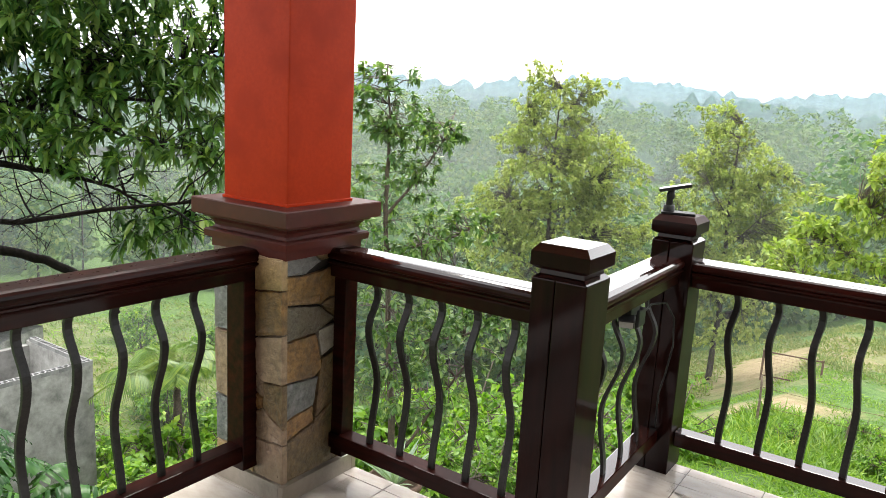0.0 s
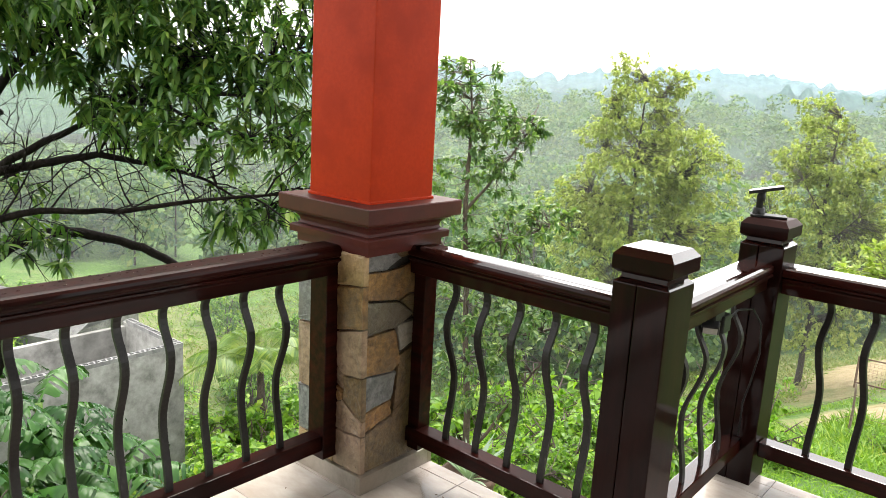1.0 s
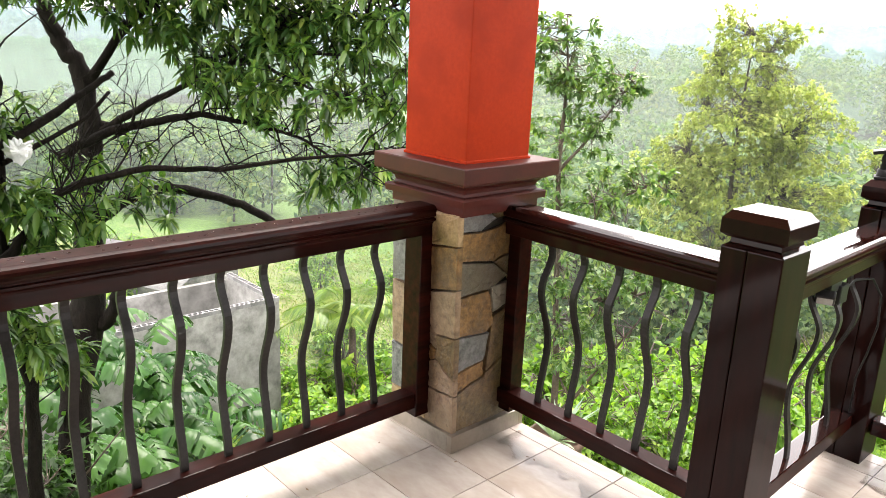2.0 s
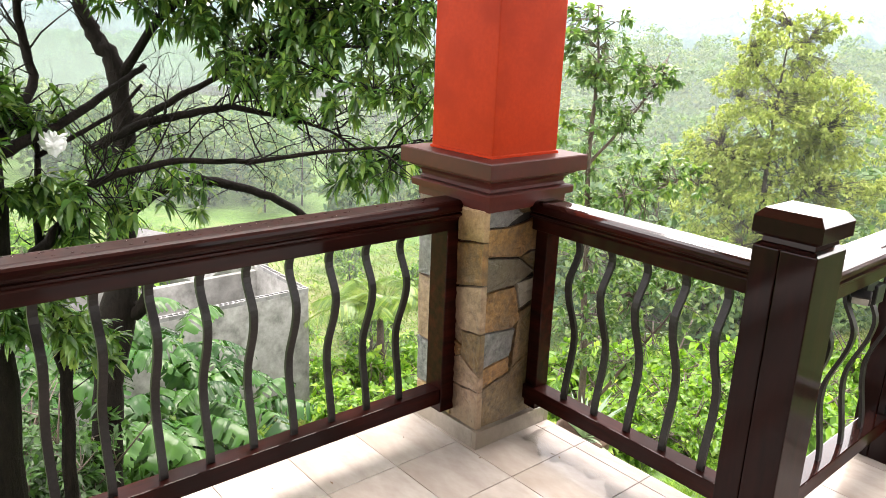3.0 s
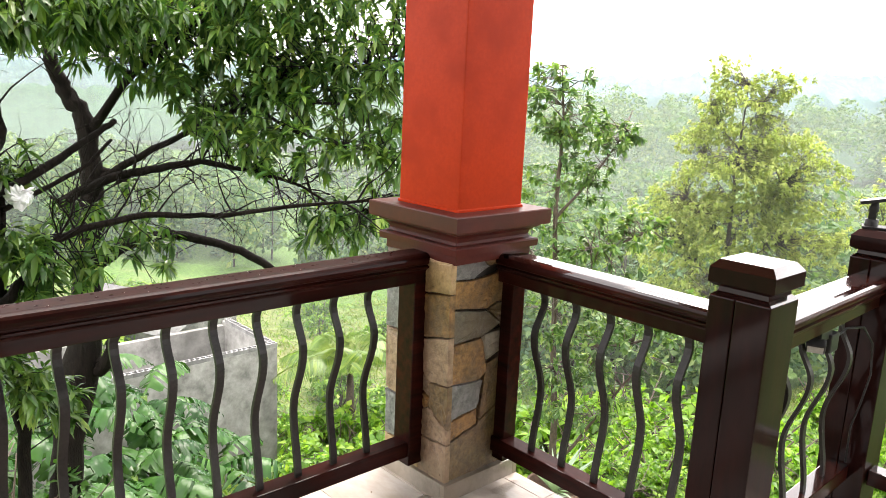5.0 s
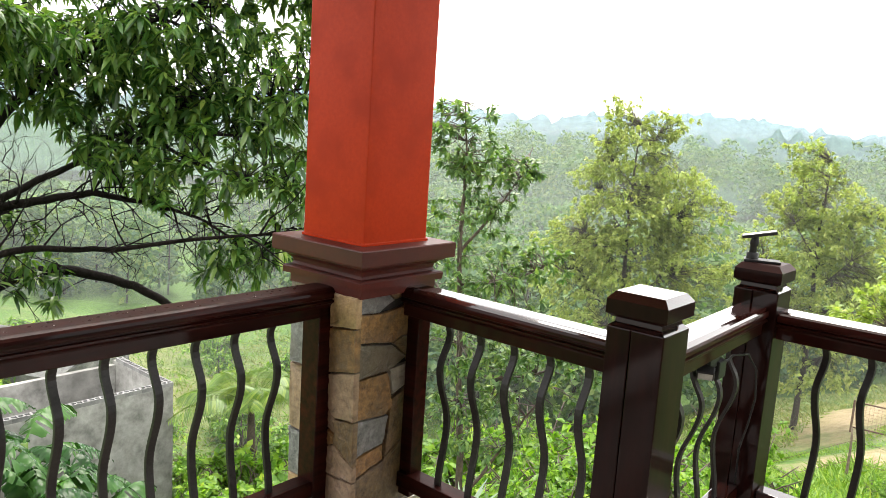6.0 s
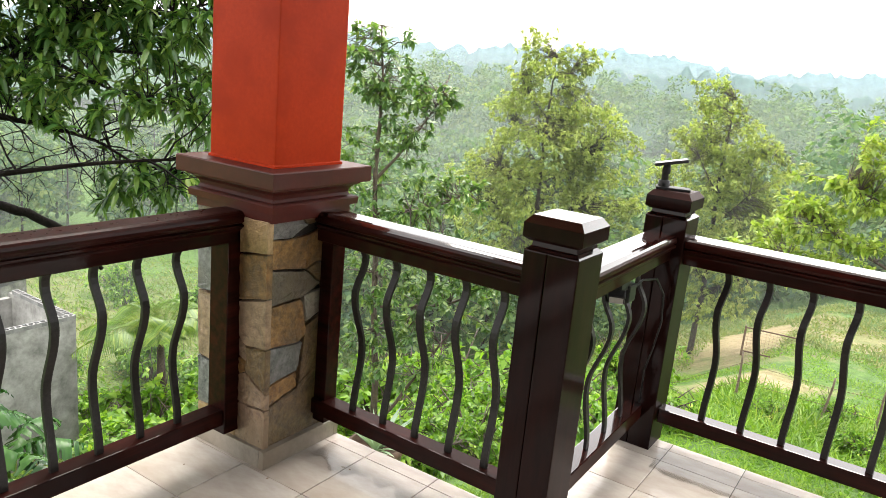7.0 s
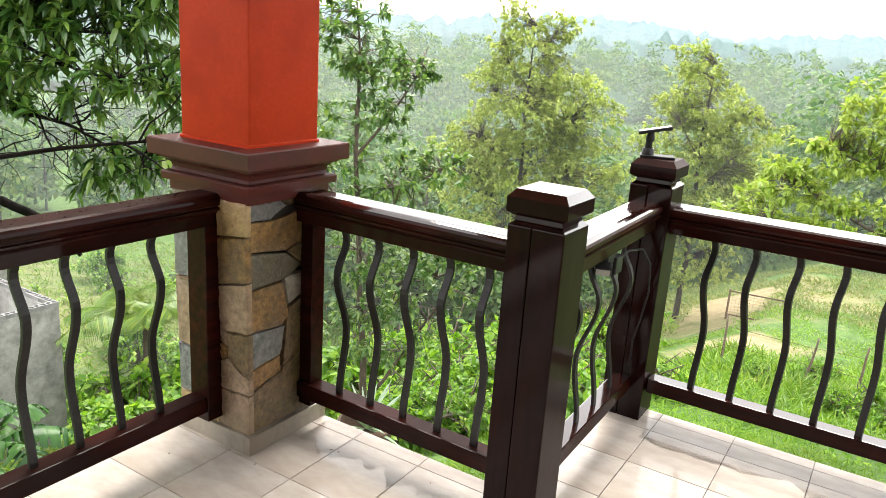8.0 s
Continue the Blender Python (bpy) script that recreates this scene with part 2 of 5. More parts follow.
def rings_bm(levels, cx=0.0, cy=0.0):
    """A square solid turned from (half width, height) levels, bottom to top, with mitred corners."""
    bm = bmesh.new()
    rows = [[bm.verts.new((cx + sx * h, cy + sy * h, z)) for sx, sy in ((-1, -1), (1, -1), (1, 1), (-1, 1))] for h, z in levels]
    for a, b in zip(rows, rows[1:]):
        for i in range(4):
            bm.faces.new((a[i], a[(i + 1) % 4], b[(i + 1) % 4], b[i]))
    bm.faces.new(rows[0][::-1])
    bm.faces.new(rows[-1])
    return bm


def profile_bm(profile, length):
    """A profile of (offset, height) carried along x from 0 to length."""
    bm = bmesh.new()
    a = [bm.verts.new((0, o, z)) for o, z in profile]
    b = [bm.verts.new((length, o, z)) for o, z in profile]
    k = len(profile)
    for i in range(k):
        bm.faces.new((a[i], b[i], b[(i + 1) % k], a[(i + 1) % k]))
    bm.faces.new(a)
    bm.faces.new(b[::-1])
    bmesh.ops.recalc_face_normals(bm, faces=bm.faces)
    return bm


def tubes_mesh(name, lines, mat, sides=7):
    """Tapered round limbs: every line is a list of (place, radius)."""
    verts, faces = [], []
    for line in lines:
        pts = [Vector(p) for p, _ in line]
        side = None
        first = len(verts)
        for i, (p, r) in enumerate(line):
            d = (pts[min(i + 1, len(pts) - 1)] - pts[max(i - 1, 0)]).normalized()
            side = d.orthogonal().normalized() if side is None else (side - d * side.dot(d)).normalized()
            other = d.cross(side)
            for k in range(sides):
                a = 2 * math.pi * k / sides
                verts.append(pts[i] + (side * math.cos(a) + other * math.sin(a)) * r)
        for i in range(len(line) - 1):
            for k in range(sides):
                a, b = first + i * sides + k, first + i * sides + (k + 1) % sides
                faces.append((a, b, b + sides, a + sides))
        faces.append(tuple(range(first + (len(line) - 1) * sides, first + len(line) * sides)))
    me = bpy.data.meshes.new(name)
    me.from_pydata(verts, [], faces)
    me.materials.append(mat)
    me.polygons.foreach_set("use_smooth", [True] * len(me.polygons))
    return me


def unit(a):
    return a / np.maximum(np.linalg.norm(a, axis=-1, keepdims=True), 1e-9)


def leaves_mesh(name, base, way, up, length, width, mat, droop=0.25, fold=0.2, stations=((0.3, 0.85), (0.65, 0.8))):
    """Folded, drooping blades: arrays of places, directions, upper sides, lengths and widths."""
    base, way = np.asarray(base, float), unit(np.asarray(way, float))
    n = len(base)
    side = unit(np.cross(way, np.asarray(up, float) + 1e-4))
    top = np.cross(side, way)
    length, width = np.broadcast_to(length, n)[:, None], np.broadcast_to(width, n)[:, None]
    down = np.array([0, 0, -1.0])
    rows = [base]
    for s, w in stations:
        mid = base + way * length * s + down * length * droop * s * s
        edge = side * width * w * 0.5
        rise = top * width * w * fold
        rows += [mid - edge + rise, mid, mid + edge + rise]
    rows.append(base + way * length + down * length * droop)
    verts = np.stack(rows, 1)
    k = verts.shape[1]
    one = [(0, 2, 1), (0, 3, 2)]
    quads = []
    for i in range(len(stations) - 1):
        a, b = 1 + 3 * i, 4 + 3 * i
        quads += [(a, a + 1, b + 1, b), (a + 1, a + 2, b + 2, b + 1)]
    one += [(k - 4, k - 3, k - 1), (k - 3, k - 2, k - 1)]
    offs = (np.arange(n) * k)[:, None, None]
    tri = (np.array(one)[None] + offs).reshape(-1, 3)
    me = bpy.data.meshes.new(name)
    quad = (np.array(quads)[None] + offs).reshape(-1, 4) if quads else np.zeros((0, 4), int)
    loops = np.concatenate([tri.ravel(), quad.ravel()]).astype(np.int32)
    totals = np.concatenate([np.full(len(tri), 3), np.full(len(quad), 4)]).astype(np.int32)
    me.vertices.add(n * k)
    me.vertices.foreach_set("co", verts.astype(np.float32).ravel())
    me.loops.add(len(loops))
    me.loops.foreach_set("vertex_index", loops)
    me.polygons.add(len(totals))
    me.polygons.foreach_set("loop_start", np.concatenate([[0], np.cumsum(totals)[:-1]]).astype(np.int32))
    me.polygons.foreach_set("loop_total", totals)
    me.polygons.foreach_set("use_smooth", np.ones(len(totals), bool))
    me.update(calc_edges=True)
    me.materials.append(mat)
    return me


def sphere_dirs(rng, n):
    return unit(rng.normal(size=(n, 3)))


def ground_z(x, y):
    """Height of the hillside below the house."""
    g = np.interp(y, [-12, 0, 4, 15, 25, 36, 60, 95, 200], [-1.6, -1.6, -2.6, -5.4, -7.0, -8.0, -11.5, -12.5, -12.5])
    left = np.clip(-x - 1.0, 0, 16)
    return g - 0.40 * left - 0.06 * left * np.exp(-left / 4) * 4 + 0.22 * np.sin(x * 0.7 + 1.3) * np.sin(y * 0.55) * np.clip(np.hypot(x, y) / 8 - 0.4, 0, 1)


def crown_points(rng, blobs, n, clumps=0):
    """Places spread through a crown of ellipsoids, more of them towards the outside; clumps breaks each into that many sprays."""
    if clumps:
        small = []
        for x, y, z, a, b, c in blobs:
            for d in sphere_dirs(rng, clumps) * (0.45 + 0.55 * rng.random((clumps, 1))):
                k = rng.uniform(0.20, 0.40)
                small.append((x + d[0] * a, y + d[1] * b, z + d[2] * c, a * k, b * k, min(a, c) * k * 0.7))
        blobs = small
    vol = np.array([b[3] * b[4] * b[5] for b in blobs]) ** 0.8
    pick = rng.choice(len(blobs), n, p=vol / vol.sum())
    b = np.array(blobs)[pick]
    d = sphere_dirs(rng, n) * (rng.random((n, 1)) ** 0.42)
    return b[:, :3] + d * b[:, 3:6]


def whorls(rng, tips, ways, count, length, width, spread=0.9, hang=0.3):
    """Rosettes of leaves round each twig end."""
    n = len(tips)
    base = np.repeat(tips, count, 0)
    way = unit(np.repeat(ways, count, 0) * 0.55 + sphere_dirs(rng, n * count) * spread + np.array([0, 0, -hang]))
    base = base - np.repeat(ways, count, 0) * (rng.random((n * count, 1)) * length * 0.7)
    up = np.array([0, 0, 1.0]) + sphere_dirs(rng, n * count) * 0.45
    size = rng.uniform(0.65, 1.15, n * count)
    return base, way, up, length * size, width * size


def broadleaf(name, at, label, limbs, blobs, clusters, count, leaf, bark, green, seed, hang=0.35, droop=0.3, spread=0.9, twig=0.010, sides=8, stations=((0.3, 0.85), (0.65, 0.8)), category="tree", group="", clumps=0, spare=0.15):
    """A tree: trunk and limbs as tapered lines, twigs out to leaf rosettes that fill an uneven crown."""
    rng = np.random.default_rng(seed)
    tree = thing(name, at, label, category, group)
    inv = Vector(at)
    loc = lambda line: [(Vector(p) - inv, r) for p, r in line]
    smooth = []
    for line in limbs:
        pts = [np.array(p, float) for p, _ in line]
        rad = [r for _, r in line]
        s = np.linspace(0, len(pts) - 1, (len(pts) - 1) * 5 + 1)
        co = np.stack([np.interp(s, range(len(pts)), [p[i] for p in pts]) for i in range(3)], 1)
        for _ in range(2):
            co[1:-1] = (co[:-2] + 2 * co[1:-1] + co[2:]) / 4
        rr = np.interp(s, range(len(pts)), rad)
        co[1:-1] += rng.normal(size=(len(co) - 2, 3)) * np.minimum(rr[1:-1, None], 0.045) * 0.2
        rr = rr * rng.uniform(0.95, 1.05, len(rr))
        smooth.append(list(zip(co, rr)))
    part("trunk", tubes_mesh("trunk", [loc(smooth[0])], bark, 12), bark, tree)
    for line in smooth[1:]:
        part("limb", tubes_mesh("limb", [loc(line)], bark, sides), bark, tree)
    nodes = np.array([p for line in smooth for p, r in line[len(line) // 3:]])
    tips = crown_points(rng, blobs, clusters, clumps)
    near = np.array([np.argmin(((nodes - t) ** 2).sum(1) + rng.random(len(nodes)) * spare) for t in tips])
    lines, ways = [], []
    for t, k in zip(tips, near):
        a = nodes[k]
        mid = (a + t) / 2 + rng.normal(size=3) * 0.08 * np.linalg.norm(t - a) + np.array([0, 0, 0.06]) * np.linalg.norm(t - a)
        lines.append([(Vector(a) - inv, twig * 1.6), (Vector(mid) - inv, twig), (Vector(t) - inv, twig * 0.45)])
        ways.append(t - mid)
    part("branchwork", tubes_mesh("branchwork", lines, bark, 3), bark, tree)["kind"] = "stuff"
    base, way, up, ln, wd = whorls(rng, tips - np.array(at), unit(np.array(ways)), count, leaf[0], leaf[1], spread, hang)
    part("foliage", leaves_mesh("foliage", base, way, up, ln, wd, green, droop, 0.18, stations), green, tree)["kind"] = "stuff"
    return tree


# ---- ground, far hills and mist ----
def spaced(near, far, step, growth):
    v, s, out = near, step, []
    while v < far:
        out.append(v)
        v += s
        s *= growth
    return out + [far]


def ground_material():
    m, n, l, b = material("hillside_grass_and_earth", 0.85)
    grass = ramp(n, l, noise_tex(n, l, 3.5, 6, 0.7), [(0.3, (0.035, 0.085, 0.012)), (0.55, (0.075, 0.16, 0.02)), (0.75, (0.14, 0.22, 0.035))])
    dry = ramp(n, l, noise_tex(n, l, 2.0, 6, 0.7), [(0.3, (0.17, 0.15, 0.06)), (0.7, (0.33, 0.27, 0.14))])
    soil = ramp(n, l, noise_tex(n, l, 2.5, 6, 0.7), [(0.3, (0.20, 0.16, 0.08)), (0.5, (0.30, 0.23, 0.13)), (0.7, (0.44, 0.34, 0.22))])
    co = n.new("ShaderNodeTexCoord")
    sep = n.new("ShaderNodeSeparateXYZ")
    l.new(co.outputs["Object"], sep.inputs[0])
    wob = noise_tex(n, l, 0.45, 5, 0.65)

    def spot(x, y, rx, ry, edge):
        """A worn patch round one place, with a ragged rim."""
        dx = maths(n, l, "DIVIDE", maths(n, l, "SUBTRACT", sep.outputs[0], x), rx)
        dy = maths(n, l, "DIVIDE", maths(n, l, "SUBTRACT", sep.outputs[1], y), ry)
        r = maths(n, l, "SQRT", maths(n, l, "ADD", maths(n, l, "MULTIPLY", dx, dx), maths(n, l, "MULTIPLY", dy, dy)), 0)
        r = maths(n, l, "ADD", r, maths(n, l, "MULTIPLY", maths(n, l, "SUBTRACT", wob, 0.5), 2.4))
        return ramp(n, l, r, [(1 - edge, (1, 1, 1)), (1.0, (0, 0, 0))])

    col = mixc(n, l, spot(-3.4, 31, 6, 8.5, 0.6), grass, dry)
    col = mixc(n, l, spot(-34, 16, 17, 15, 0.9), col, mixc(n, l, 0.55, grass, dry))
    col = mixc(n, l, spot(-1.5, 20.0, 2.4, 2.5, 0.7), col, soil)
    col = mixc(n, l, spot(-3.2, 30, 1.5, 6.0, 0.95), col, soil)
    col = mixc(n, l, spot(2.6, 30, 3.0, 1.5, 0.5), col, soil)
    l.new(col, b.inputs["Base Color"])
    bump(n, l, b, noise_tex(n, l, 9, 6, 0.7), 0.8, 0.12)
    return m


def build_ground():
    ys = np.array([-1200, -600, -250, -100, -40] + spaced(-18, 1500, 0.7, 1.045))
    half = spaced(0.35, 1500, 0.7, 1.05)
    xs = np.array([-v for v in half[::-1]] + half)
    gx, gy = np.meshgrid(xs, ys)
    gz = ground_z(gx, gy)
    co = np.stack([gx, gy, gz], -1).reshape(-1, 3)
    w = len(xs)
    faces = [(j * w + i, j * w + i + 1, (j + 1) * w + i + 1, (j + 1) * w + i) for j in range(len(ys) - 1) for i in range(w - 1)]
    me = bpy.data.meshes.new("ground")
    me.from_pydata(co.tolist(), [], faces)
    me.materials.append(ground_material())
    me.polygons.foreach_set("use_smooth", [True] * len(faces))
    tagged(new("ground", me), "grassy hillside with worn earth patches falling to a valley", "ground", kind="structure")


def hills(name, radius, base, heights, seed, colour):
    """A far wooded ridge, mostly outline, with pale rain haze painted into its colour."""
    m, n, l, b = material(name + "_haze_painted_woods", 0.95)
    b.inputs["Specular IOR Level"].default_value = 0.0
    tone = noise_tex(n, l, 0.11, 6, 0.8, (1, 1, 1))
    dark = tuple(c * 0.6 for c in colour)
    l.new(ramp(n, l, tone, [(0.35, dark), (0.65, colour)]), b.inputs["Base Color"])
    verts, faces = [], []
    steps = 1300
    for i in range(steps + 1):
        a = radians(-100 + 200 * i / steps)
        d = Vector((math.sin(-a), math.cos(-a), 0))
        h = heights[0] + heights[1] * noise.fractal(Vector((i * 0.006, seed, 0)), 1, 2, 4) + heights[2] * noise.fractal(Vector((i * 0.13, seed, 5)), 1, 2, 5)
        for k, (rr, zz) in enumerate(((radius * 0.8, base), (radius * 0.95, base + (h - base) * 0.6), (radius, h), (radius * 1.1, h * 0.8))):
            verts.append(d * rr + Vector((0, 0, zz)))
    for i in range(steps):
        for k in range(3):
            a = i * 4 + k
            faces.append((a, a + 1, a + 5, a + 4))
    me = bpy.data.meshes.new(name)
    me.from_pydata(verts, [], faces)
    me.materials.append(m)
    me.polygons.foreach_set("use_smooth", [True] * len(faces))
    tagged(new(name, me), "far wooded ridge with pale rain haze painted into its colour", "hills", kind="structure")


def mist(radius, low, high, share):
    """Rain mist stood in for by a thin see-through sheet that scatters skylight."""
    m = bpy.data.materials.new("haze_sheet")
    m.use_nodes = True
    n, l = m.node_tree.nodes, m.node_tree.links
    n.clear()
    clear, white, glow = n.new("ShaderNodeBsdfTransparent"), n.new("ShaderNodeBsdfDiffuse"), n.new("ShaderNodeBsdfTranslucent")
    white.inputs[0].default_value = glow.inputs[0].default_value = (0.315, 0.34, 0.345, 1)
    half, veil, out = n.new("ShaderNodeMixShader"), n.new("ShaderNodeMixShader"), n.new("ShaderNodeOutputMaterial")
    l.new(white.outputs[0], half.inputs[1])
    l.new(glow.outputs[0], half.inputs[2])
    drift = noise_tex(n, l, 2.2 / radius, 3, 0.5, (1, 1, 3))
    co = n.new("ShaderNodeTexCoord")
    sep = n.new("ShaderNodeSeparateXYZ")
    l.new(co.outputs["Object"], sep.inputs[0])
    # The veil thins out towards the top of the sheet.
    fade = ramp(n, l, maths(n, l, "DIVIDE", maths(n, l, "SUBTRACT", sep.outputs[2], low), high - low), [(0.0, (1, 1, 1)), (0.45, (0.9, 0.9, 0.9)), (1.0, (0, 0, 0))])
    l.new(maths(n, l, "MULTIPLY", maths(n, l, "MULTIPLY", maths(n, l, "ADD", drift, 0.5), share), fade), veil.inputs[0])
    l.new(clear.outputs[0], veil.inputs[1])
    l.new(half.outputs[0], veil.inputs[2])
    l.new(veil.outputs[0], out.inputs[0])
    verts, faces = [], []
    for i in range(61):
        a = radians(-100 + 200 * i / 60)
        for z in (low, high):
            verts.append((math.sin(-a) * radius, math.cos(-a) * radius, z))
    faces = [(2 * i, 2 * i + 2, 2 * i + 3, 2 * i + 1) for i in range(60)]
    me = bpy.data.meshes.new("mist")
    me.from_pydata(verts, [], faces)
    me.materials.append(m)
    tagged(new("mist", me), "curved see-through sheet standing in for rain haze over the valley", "mist", kind="stuff")


build_ground()
# Ridge colours go paler and bluer with distance, imitating haze.
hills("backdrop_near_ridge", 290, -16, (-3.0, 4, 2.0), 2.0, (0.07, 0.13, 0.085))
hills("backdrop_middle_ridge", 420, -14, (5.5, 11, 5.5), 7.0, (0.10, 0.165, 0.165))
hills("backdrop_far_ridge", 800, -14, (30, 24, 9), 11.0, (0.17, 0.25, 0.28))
# Nested sheets, so the imitated haze deepens with distance.
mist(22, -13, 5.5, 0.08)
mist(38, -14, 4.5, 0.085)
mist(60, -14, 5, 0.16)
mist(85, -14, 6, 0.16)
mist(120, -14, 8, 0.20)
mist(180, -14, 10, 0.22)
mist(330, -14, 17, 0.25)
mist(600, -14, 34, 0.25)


# ---- terrace: floor, foundation, house and roof ----
PX, PY, X0, Y0 = 0.3028, 0.2922, 0.11, -0.217
EDGE_R, EDGE_BAY, EDGE_L, BAY_X = 0.19, 1.125, -0.20, 1.10

slab = bmesh.new()
outline = [(EDGE_L, -6.5), (6.5, -6.5), (6.5, EDGE_R), (3.45, EDGE_R), (3.45, EDGE_BAY), (BAY_X, EDGE_BAY), (BAY_X, EDGE_R), (EDGE_L, EDGE_R)]
low = [slab.verts.new((x, y, -0.16)) for x, y in outline]
high = [slab.verts.new((x, y, -0.006)) for x, y in outline]
slab.faces.new(high)
slab.faces.new(low[::-1])
for i in range(len(outline)):
    j = (i + 1) % len(outline)
    slab.faces.new((low[i], low[j], high[j], high[i]))
floor = part("floor", slab, GROUT)
tagged(floor, "terrace floor of polished cream tiles, wet along its edge", "floor", kind="structure")

found = bmesh.new()
inset = [(x + (0.06 if x < 0 or x == BAY_X else -0.06), y + (0.06 if y < -6 else -0.06)) for x, y in outline]
low = [found.verts.new((x, y, -4.0)) for x, y in inset]
high = [found.verts.new((x, y, -0.16)) for x, y in inset]
for i in range(len(inset)):
    j = (i + 1) % len(inset)
    found.faces.new((low[i], low[j], high[j], high[i]))
tagged(part("wall_foundation", found, PLASTER), "plastered foundation wall carrying the terrace", "wall", kind="structure")

# Out-of-view house walls; the side wall is added to darken the railings' reflections.
back = box_bm(-0.2, 6.5, -6.75, -6.5, -0.16, 2.9, 0)
tagged(part("wall_house", back, PANEL), "unseen house wall behind the terrace, darkened to keep reflections low", "wall", kind="structure")
side = box_bm(4.6, 4.8, -6.5, -0.7, -0.16, 2.9, 0)
tagged(part("wall_side_added", side, PANEL), "added unseen side wall that keeps railing reflections dark", "wall", kind="structure")
roof = box_bm(-0.26, 6.6, -6.75, 0.26, 2.9, 3.05, 0)
tagged(part("ceiling", roof, PANEL), "unseen porch ceiling over the terrace, darkened to keep reflections low", "ceiling", kind="structure")


# ---- corner column ----
LEFT_NEAR = [("y", (0, 0.87, 0.42, 0.843, 0.4, 1, 0, 1)), ("o", (0, 0.68, 0.44, 0.636, 0.42, 0.838, 0, 0.865)), ("p", (0, 0.46, 0.28, 0.448, 0.42, 0.488, 0.44, 0.63, 0, 0.675)), ("p", (0.28, 0.376, 0.42, 0.395, 0.42, 0.483, 0.28, 0.443)),
             ("o", (0.28, 0.325, 0.42, 0.302, 0.42, 0.39, 0.28, 0.371)), ("b", (0, 0.255, 0.28, 0.33, 0.28, 0.443, 0, 0.455)), ("p", (0, 0.185, 0.25, 0.18, 0.4, 0.181, 0.42, 0.297, 0.28, 0.325, 0, 0.25)), ("p", (0, 0, 0.42, 0, 0.42, 0.174, 0.25, 0.175, 0, 0.18))]
LEFT_FAR = [("g", (0.43, 0.842, 1, 0.878, 1, 1, 0.41, 1)), ("s", (0.45, 0.636, 1, 0.631, 1, 0.873, 0.43, 0.837)), ("p", (0.43, 0.307, 1, 0.322, 1, 0.626, 0.45, 0.626)), ("s", (0.43, 0.095, 1, 0.095, 1, 0.317, 0.43, 0.296)), ("y", (0.43, 0, 1, 0, 1, 0.09, 0.43, 0.09))]
RIGHT_UPPER = [("s", (0, 0.925, 0.33, 0.912, 0.55, 0.96, 0.43, 1, 0, 1)), ("b", (0.56, 0.962, 1, 0.97, 1, 1, 0.44, 1)), ("o", (0, 0.797, 0.54, 0.767, 0.68, 0.791, 1, 0.765, 1, 0.965, 0.55, 0.915, 0.33, 0.907, 0, 0.92)), ("b", (0.75, 0.693, 1, 0.664, 1, 0.76, 0.69, 0.786, 0.55, 0.764)),
               ("g", (0, 0.635, 0.25, 0.638, 0.5, 0.64, 0.76, 0.687, 0.54, 0.758, 0, 0.79)), ("w", (0.57, 0.526, 0.84, 0.561, 0.8, 0.657, 0.5, 0.649)), ("b", (0.85, 0.514, 1, 0.479, 1, 0.659, 0.78, 0.686, 0.83, 0.636))]
RIGHT_LOWER = [("o", (0, 0.455, 0.44, 0.44, 0.57, 0.469, 0.56, 0.527, 0.48, 0.636, 0.25, 0.633, 0, 0.63)), ("b", (0.5, 0.245, 1, 0.35, 1, 0.475, 0.84, 0.542, 0.58, 0.507, 0.53, 0.432)), ("s", (0, 0.275, 0.2, 0.296, 0.45, 0.309, 0.52, 0.434, 0, 0.45)),
               ("o", (0, 0.19, 0.1, 0.194, 0.46, 0.232, 0.45, 0.304, 0.2, 0.291, 0, 0.27)), ("b", (0, 0, 0.8, 0, 1, 0.092, 1, 0.346, 0.5, 0.241, 0.46, 0.227, 0.1, 0.189, 0, 0.185)), ("b", (0.82, 0, 1, 0, 1, 0.083))]


def stone_mesh(corners, width, z0, z1, rng, key):
    """One flat-faced stone: a pillow-edged slab in the plane x = 0, its face towards +x."""
    pts = np.array(corners, float).reshape(-1, 2) * (width, z1 - z0) + (-width / 2, z0)
    fine = []
    for a, b in zip(pts, np.roll(pts, -1, 0)):
        for t in (0.0, 0.25, 0.5, 0.75):
            q = a + (b - a) * t
            wob = noise.noise_vector(Vector((round(q[0], 2) * 38, round(q[1], 2) * 38, 4.0 + width))) * 0.0035
            rim = abs(q[0]) > width / 2 - 0.004
            fine.append(q + (0 if rim else wob.x, wob.y))
    fine = np.array(fine)
    mid = fine.mean(0)
    bm = bmesh.new()
    rows = []
    proud = rng.uniform(0.0105, 0.0128)
    for gap, out in ((0.0004, -0.012), (0.0008, proud * 0.55), (0.0028, proud), (0.014, proud + 0.001), (0.035, proud + rng.uniform(-0.001, 0.003))):
        d = mid - fine
        reach = np.linalg.norm(d, axis=1, keepdims=True)
        q = fine + d / reach * np.minimum(gap, reach * 0.7)
        rows.append([bm.verts.new((out + rng.normal(0, 0.0016 if gap > 0.002 else 0.0003), u, v)) for u, v in q])
    for a, b in zip(rows, rows[1:]):
        for i in range(len(a)):
            j = (i + 1) % len(a)
            bm.faces.new((a[i], a[j], b[j], b[i]))
    bm.faces.new(rows[-1])
    return from_bm("stone", bm, STONES[key])


